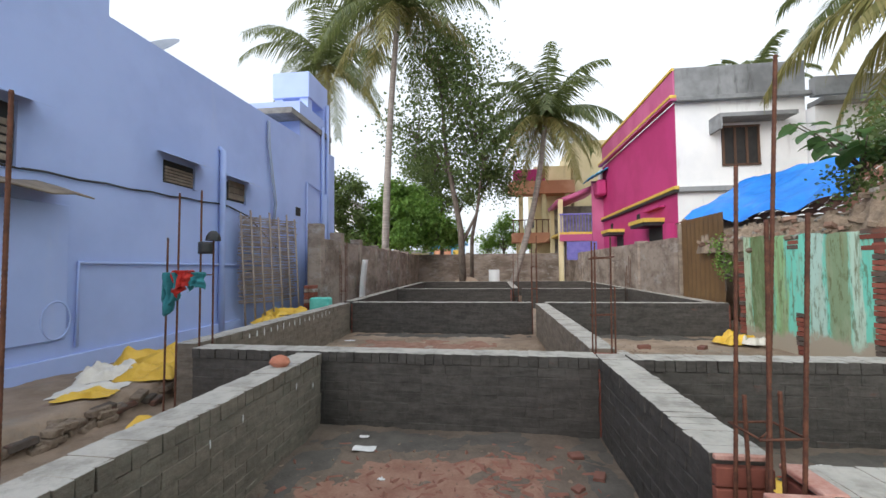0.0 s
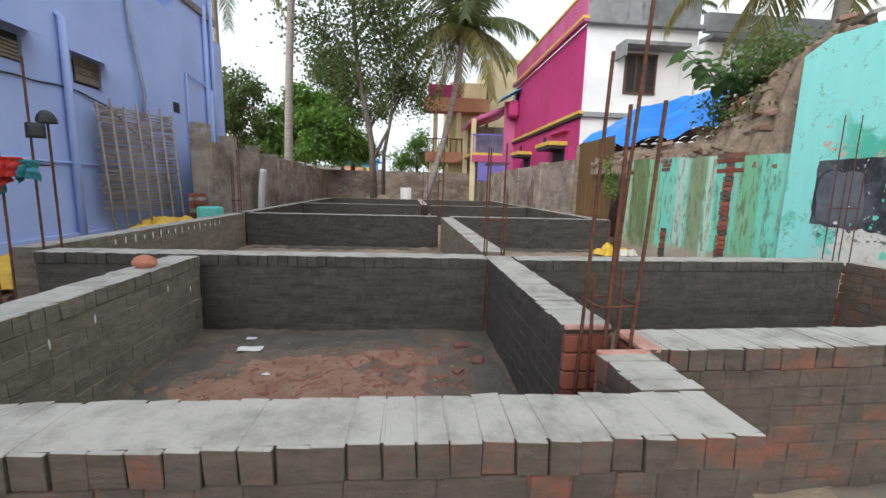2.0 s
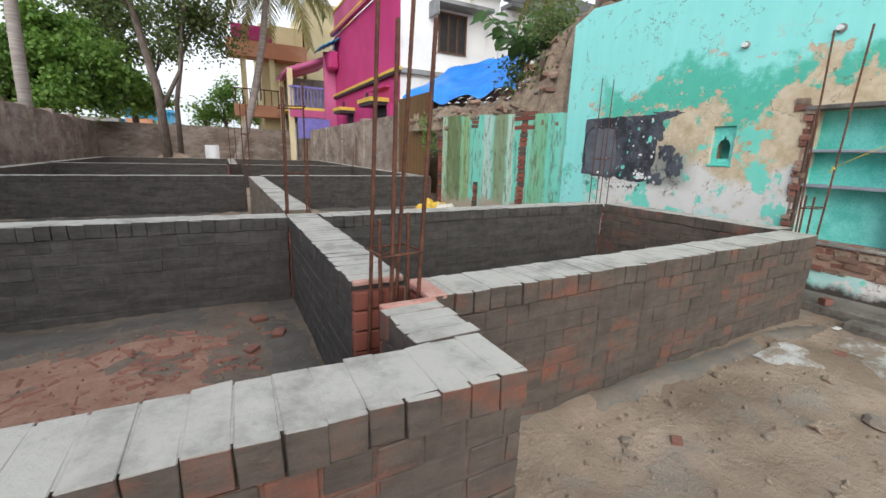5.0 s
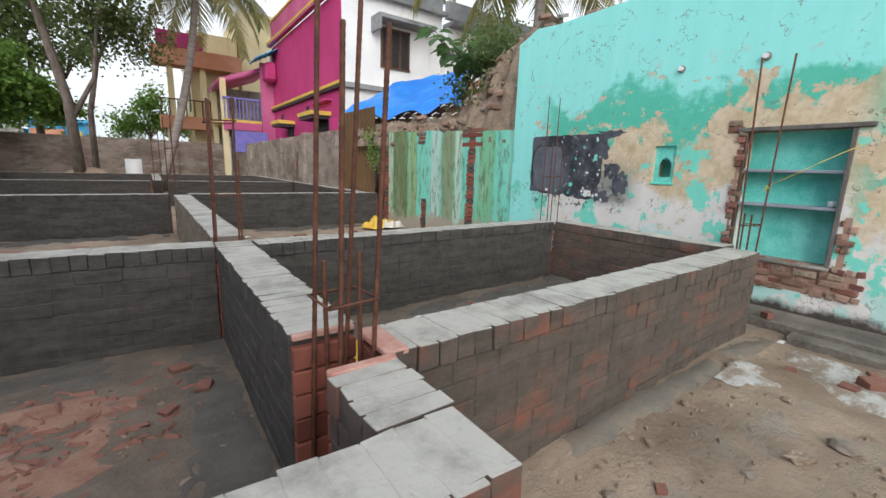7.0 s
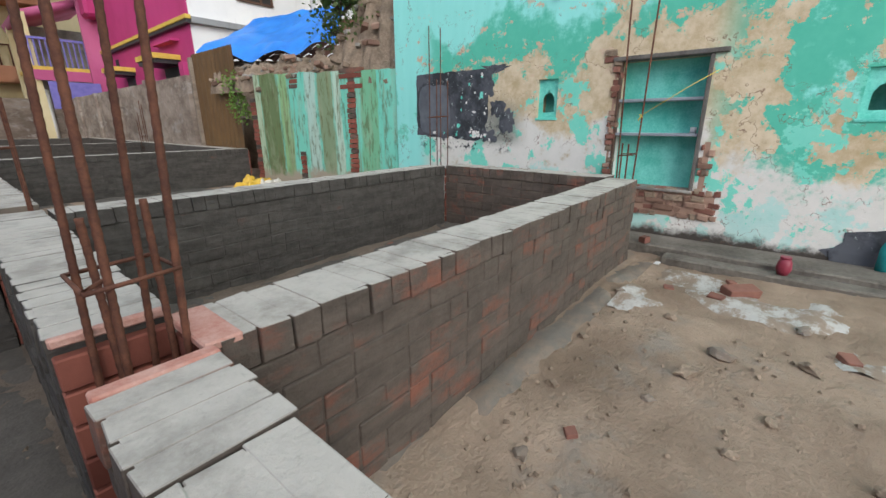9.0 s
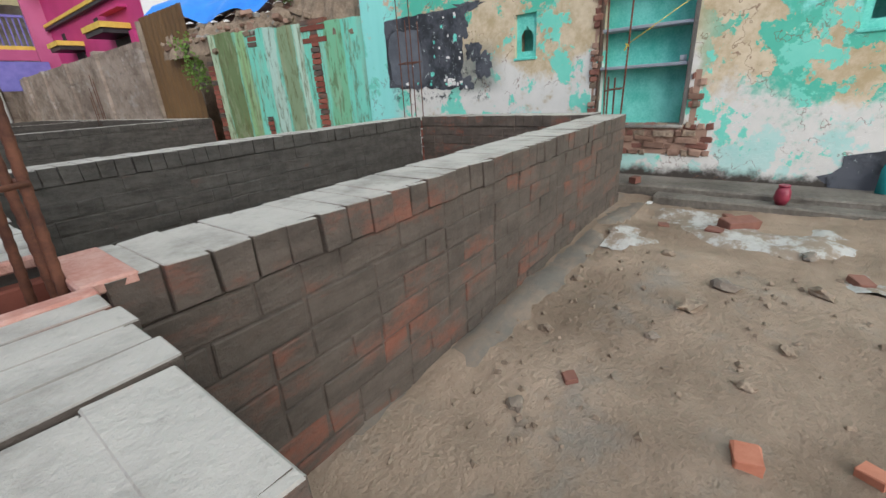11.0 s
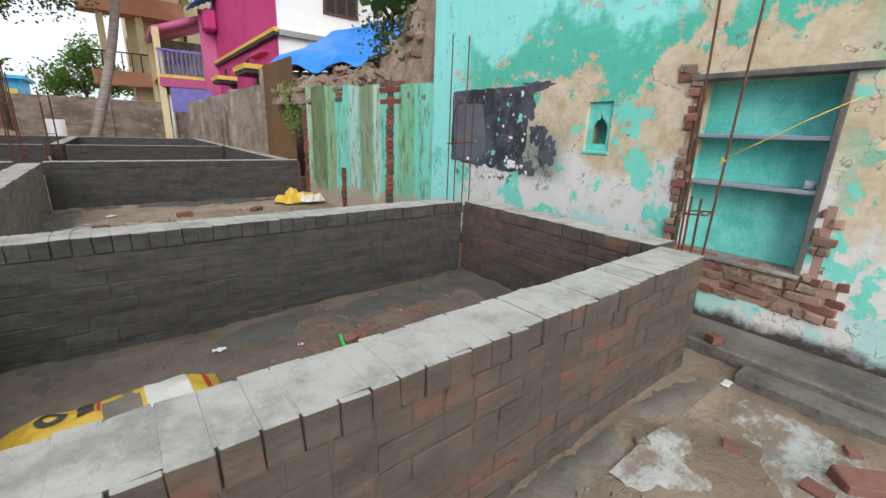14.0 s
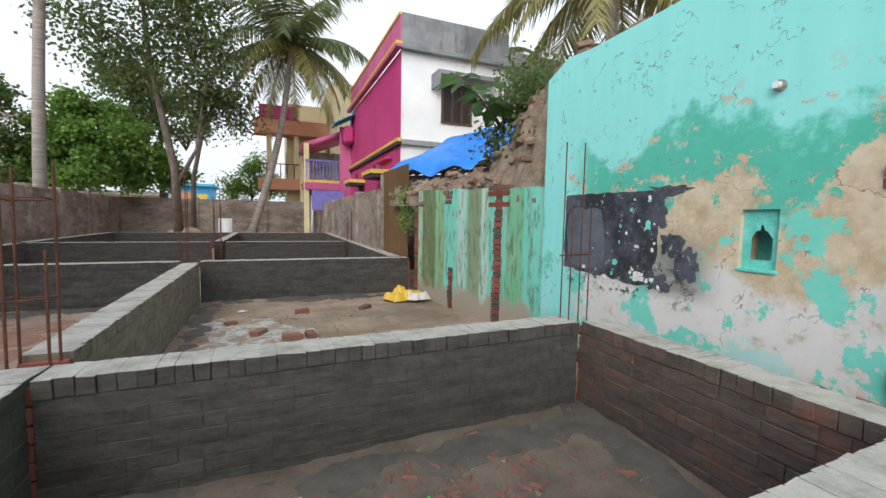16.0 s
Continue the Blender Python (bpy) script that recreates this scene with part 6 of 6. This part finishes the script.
tagged(part("garden_hose", pipe(smooth, 0.011, 8), HOSE), "coiled bright green plastic hose on sand", "hose")
bm = lump((0.085, 0.05, 0.05), 4, 0.15, 3)
bmesh.ops.translate(bm, verts=bm.verts[:], vec=(-1.12, 3.40, 0.70))
tagged(part("clay_lump", bm, CLAY), "rounded terracotta lump on a wall top", "clay lump")
for k, (y, z) in enumerate([(3.45, 0.50), (2.75, 0.50), (3.75, 0.42), (2.45, 0.47)]):
    bm = lump((0.003, 0.008, 0.026), k, 0.3, 2)
    bmesh.ops.translate(bm, verts=bm.verts[:], vec=(-1.004, y, z))
    tagged(part("lime_drip", bm, PAPER), "white lime drip on a grey wall", "drip", "lime drips")
for k in range(16):
    bm = lump((0.003, 0.014, 0.03 + 0.012 * (k % 3)), k, 0.3, 2)
    bmesh.ops.translate(bm, verts=bm.verts[:], vec=(-2.505, 5.2 + k * 0.17, 0.58))
    tagged(part("lime_drip", bm, PAPER), "white lime drip on a grey wall", "drip", "lime drips")

# ---- things by the green wall ----
bt = thing("bottle", "teal plastic bottle standing on a plinth", "bottle")
part("body", tube(bmesh.new(), [(5.50, 0.40, 0.086), (5.50, 0.40, 0.25), (5.50, 0.40, 0.30), (5.50, 0.40, 0.33)], [0.036, 0.036, 0.018, 0.014], 14), BOTTLE, bt)
part("lid", pipe([(5.50, 0.40, 0.33), (5.50, 0.40, 0.352)], 0.016, 12), BOTTLE, bt)
pt = thing("small_pot", "small dark crimson pot beside a plinth", "pot")
part("body", tube(bmesh.new(), [(5.10, 0.93, 0.046), (5.10, 0.93, 0.09), (5.10, 0.93, 0.14), (5.10, 0.93, 0.17)], [0.03, 0.048, 0.042, 0.03], 14), POTRED, pt)
part("rim", tube(bmesh.new(), [(5.10, 0.93, 0.168), (5.10, 0.93, 0.182)], [0.034, 0.034], 14), POTRED, pt)
dbl = lump((0.012, 0.28, 0.17), 3, 0.6, 3)
bmesh.ops.translate(dbl, verts=dbl.verts[:], vec=(GX - 0.002, 0.42, 0.16))
tagged(part("tar_patch", dbl, BOARD), "black tarred patch at a wall foot", "tar patch")

# ---- far end of the plot and west side ----
pan = thing("white_panel", "white board leaning at the far end", "board")
part("board", thicken(sheet(2, 2, lambda u, v: (0.30 + 0.6 * u, 23.6 + 0.2 * v, 0.0 + 1.2 * v)), 0.03), PVC, pan)
dp = thing("drain_pipe", "white plastic drain pipe on a boundary wall", "pipe")
part("pipe", pipe([(4.82, 26.22, 0), (4.82, 26.22, 2.55)], 0.09, 10), PVC, dp)


def pile(u, v):
    x, y = -2.2 + 2.6 * u, 21.4 + 2.4 * v
    r = math.hypot((u - 0.5) * 2, (v - 0.5) * 2)
    return (x, y, max(0, 1 - r) ** 0.7 * 0.95 + 0.12 * noise.noise((x * 3, y * 3, 0)) * max(0, 1 - r) * 2 - 0.02)


tagged(part("sand_heap", sheet(30, 30, pile), SAND), "heap of reddish sand and debris", "sand heap")
scr = thing("stick_screen", "leaning screen of woven dry sticks and netting", "screen")
rng = random.Random(21)
for i in range(120):
    z = 0.75 + 1.7 * i / 120
    part("cane", pipe([(-4.32 + rng.uniform(-0.05, 0.05), 7.75 + rng.uniform(-0.06, 0.06), z + rng.uniform(-0.03, 0.03)), (-4.08, 8.35, z + rng.uniform(-0.04, 0.04)), (-3.82 + rng.uniform(-0.05, 0.05), 8.95 + rng.uniform(-0.08, 0.08), z + rng.uniform(-0.03, 0.05))], 0.009, 4), STICK, scr)
for k in range(7):
    u = k / 6
    part("pole", pipe([(-4.16 + 0.5 * u, 7.72 + 1.2 * u, 0.15), (-4.32 + 0.5 * u, 7.75 + 1.2 * u, 2.5 + 0.08 * (k % 2))], 0.02, 6), STICK, scr)
pl = thing("plank_pile", "pile of old planks and sticks along a house", "plank pile")
for k in range(14):
    x, y = -3.9 + 0.07 * k, 6.0 + rng.uniform(-0.1, 0.2)
    z = 0.24 + 0.03 * (k % 3)
    bm = block(-0.05, 0, 0, 0.05, 2.4 + rng.uniform(-0.4, 0.4), 0.03, 0.004)
    bm.transform(pose(x, y, z, 2, 0, rng.uniform(-8, 8)))
    part("plank", bm, OLDWOOD, pl)
bs = thing("brick_stump", "broken brick pillar stump with green paint", "brick pillar")
for r in range(11):
    for c in range(2):
        part("brick", block(-3.62 + 0.12 * c, 9.0, 0.18 + r * 0.078, -3.51 + 0.12 * c, 9.22, 0.18 + r * 0.078 + 0.07, 0.005), BRICK_RED if r % 3 else LIME, bs)
part("plaster", block(-3.38, 8.75, 0.2, -2.95, 9.0, 0.78, 0.03), AQUA, bs, "green plaster scrap")
tagged(part("arched_board", thicken(sheet(10, 2, lambda u, v: (-3.42 + 0.04 * v + 0.10 * u * u, 12.2 + 0.35 * v, 0.3 + 1.35 * u)), 0.03), PVC), "bent white board leaning on a boundary wall", "board")
# crumbling edge of the bank
rng = random.Random(4)
be = thing("bank_bricks", "rubble bricks showing in an eroded earth bank", "rubble", kind="structure")
for k in range(60):
    y = rng.uniform(2.2, 6.0)
    bm = block(-0.09, -0.05, -0.03, 0.09, 0.05, 0.03, 0.008)
    bm.transform(pose(-3.03 + rng.uniform(-0.05, 0.05), y, rng.uniform(0.03, 0.17), rng.uniform(-15, 15), rng.uniform(-15, 15), 90 + rng.uniform(-20, 20)))
    part("brick", bm, rng.choice((EARTH, BRICK, EARTH)), be)
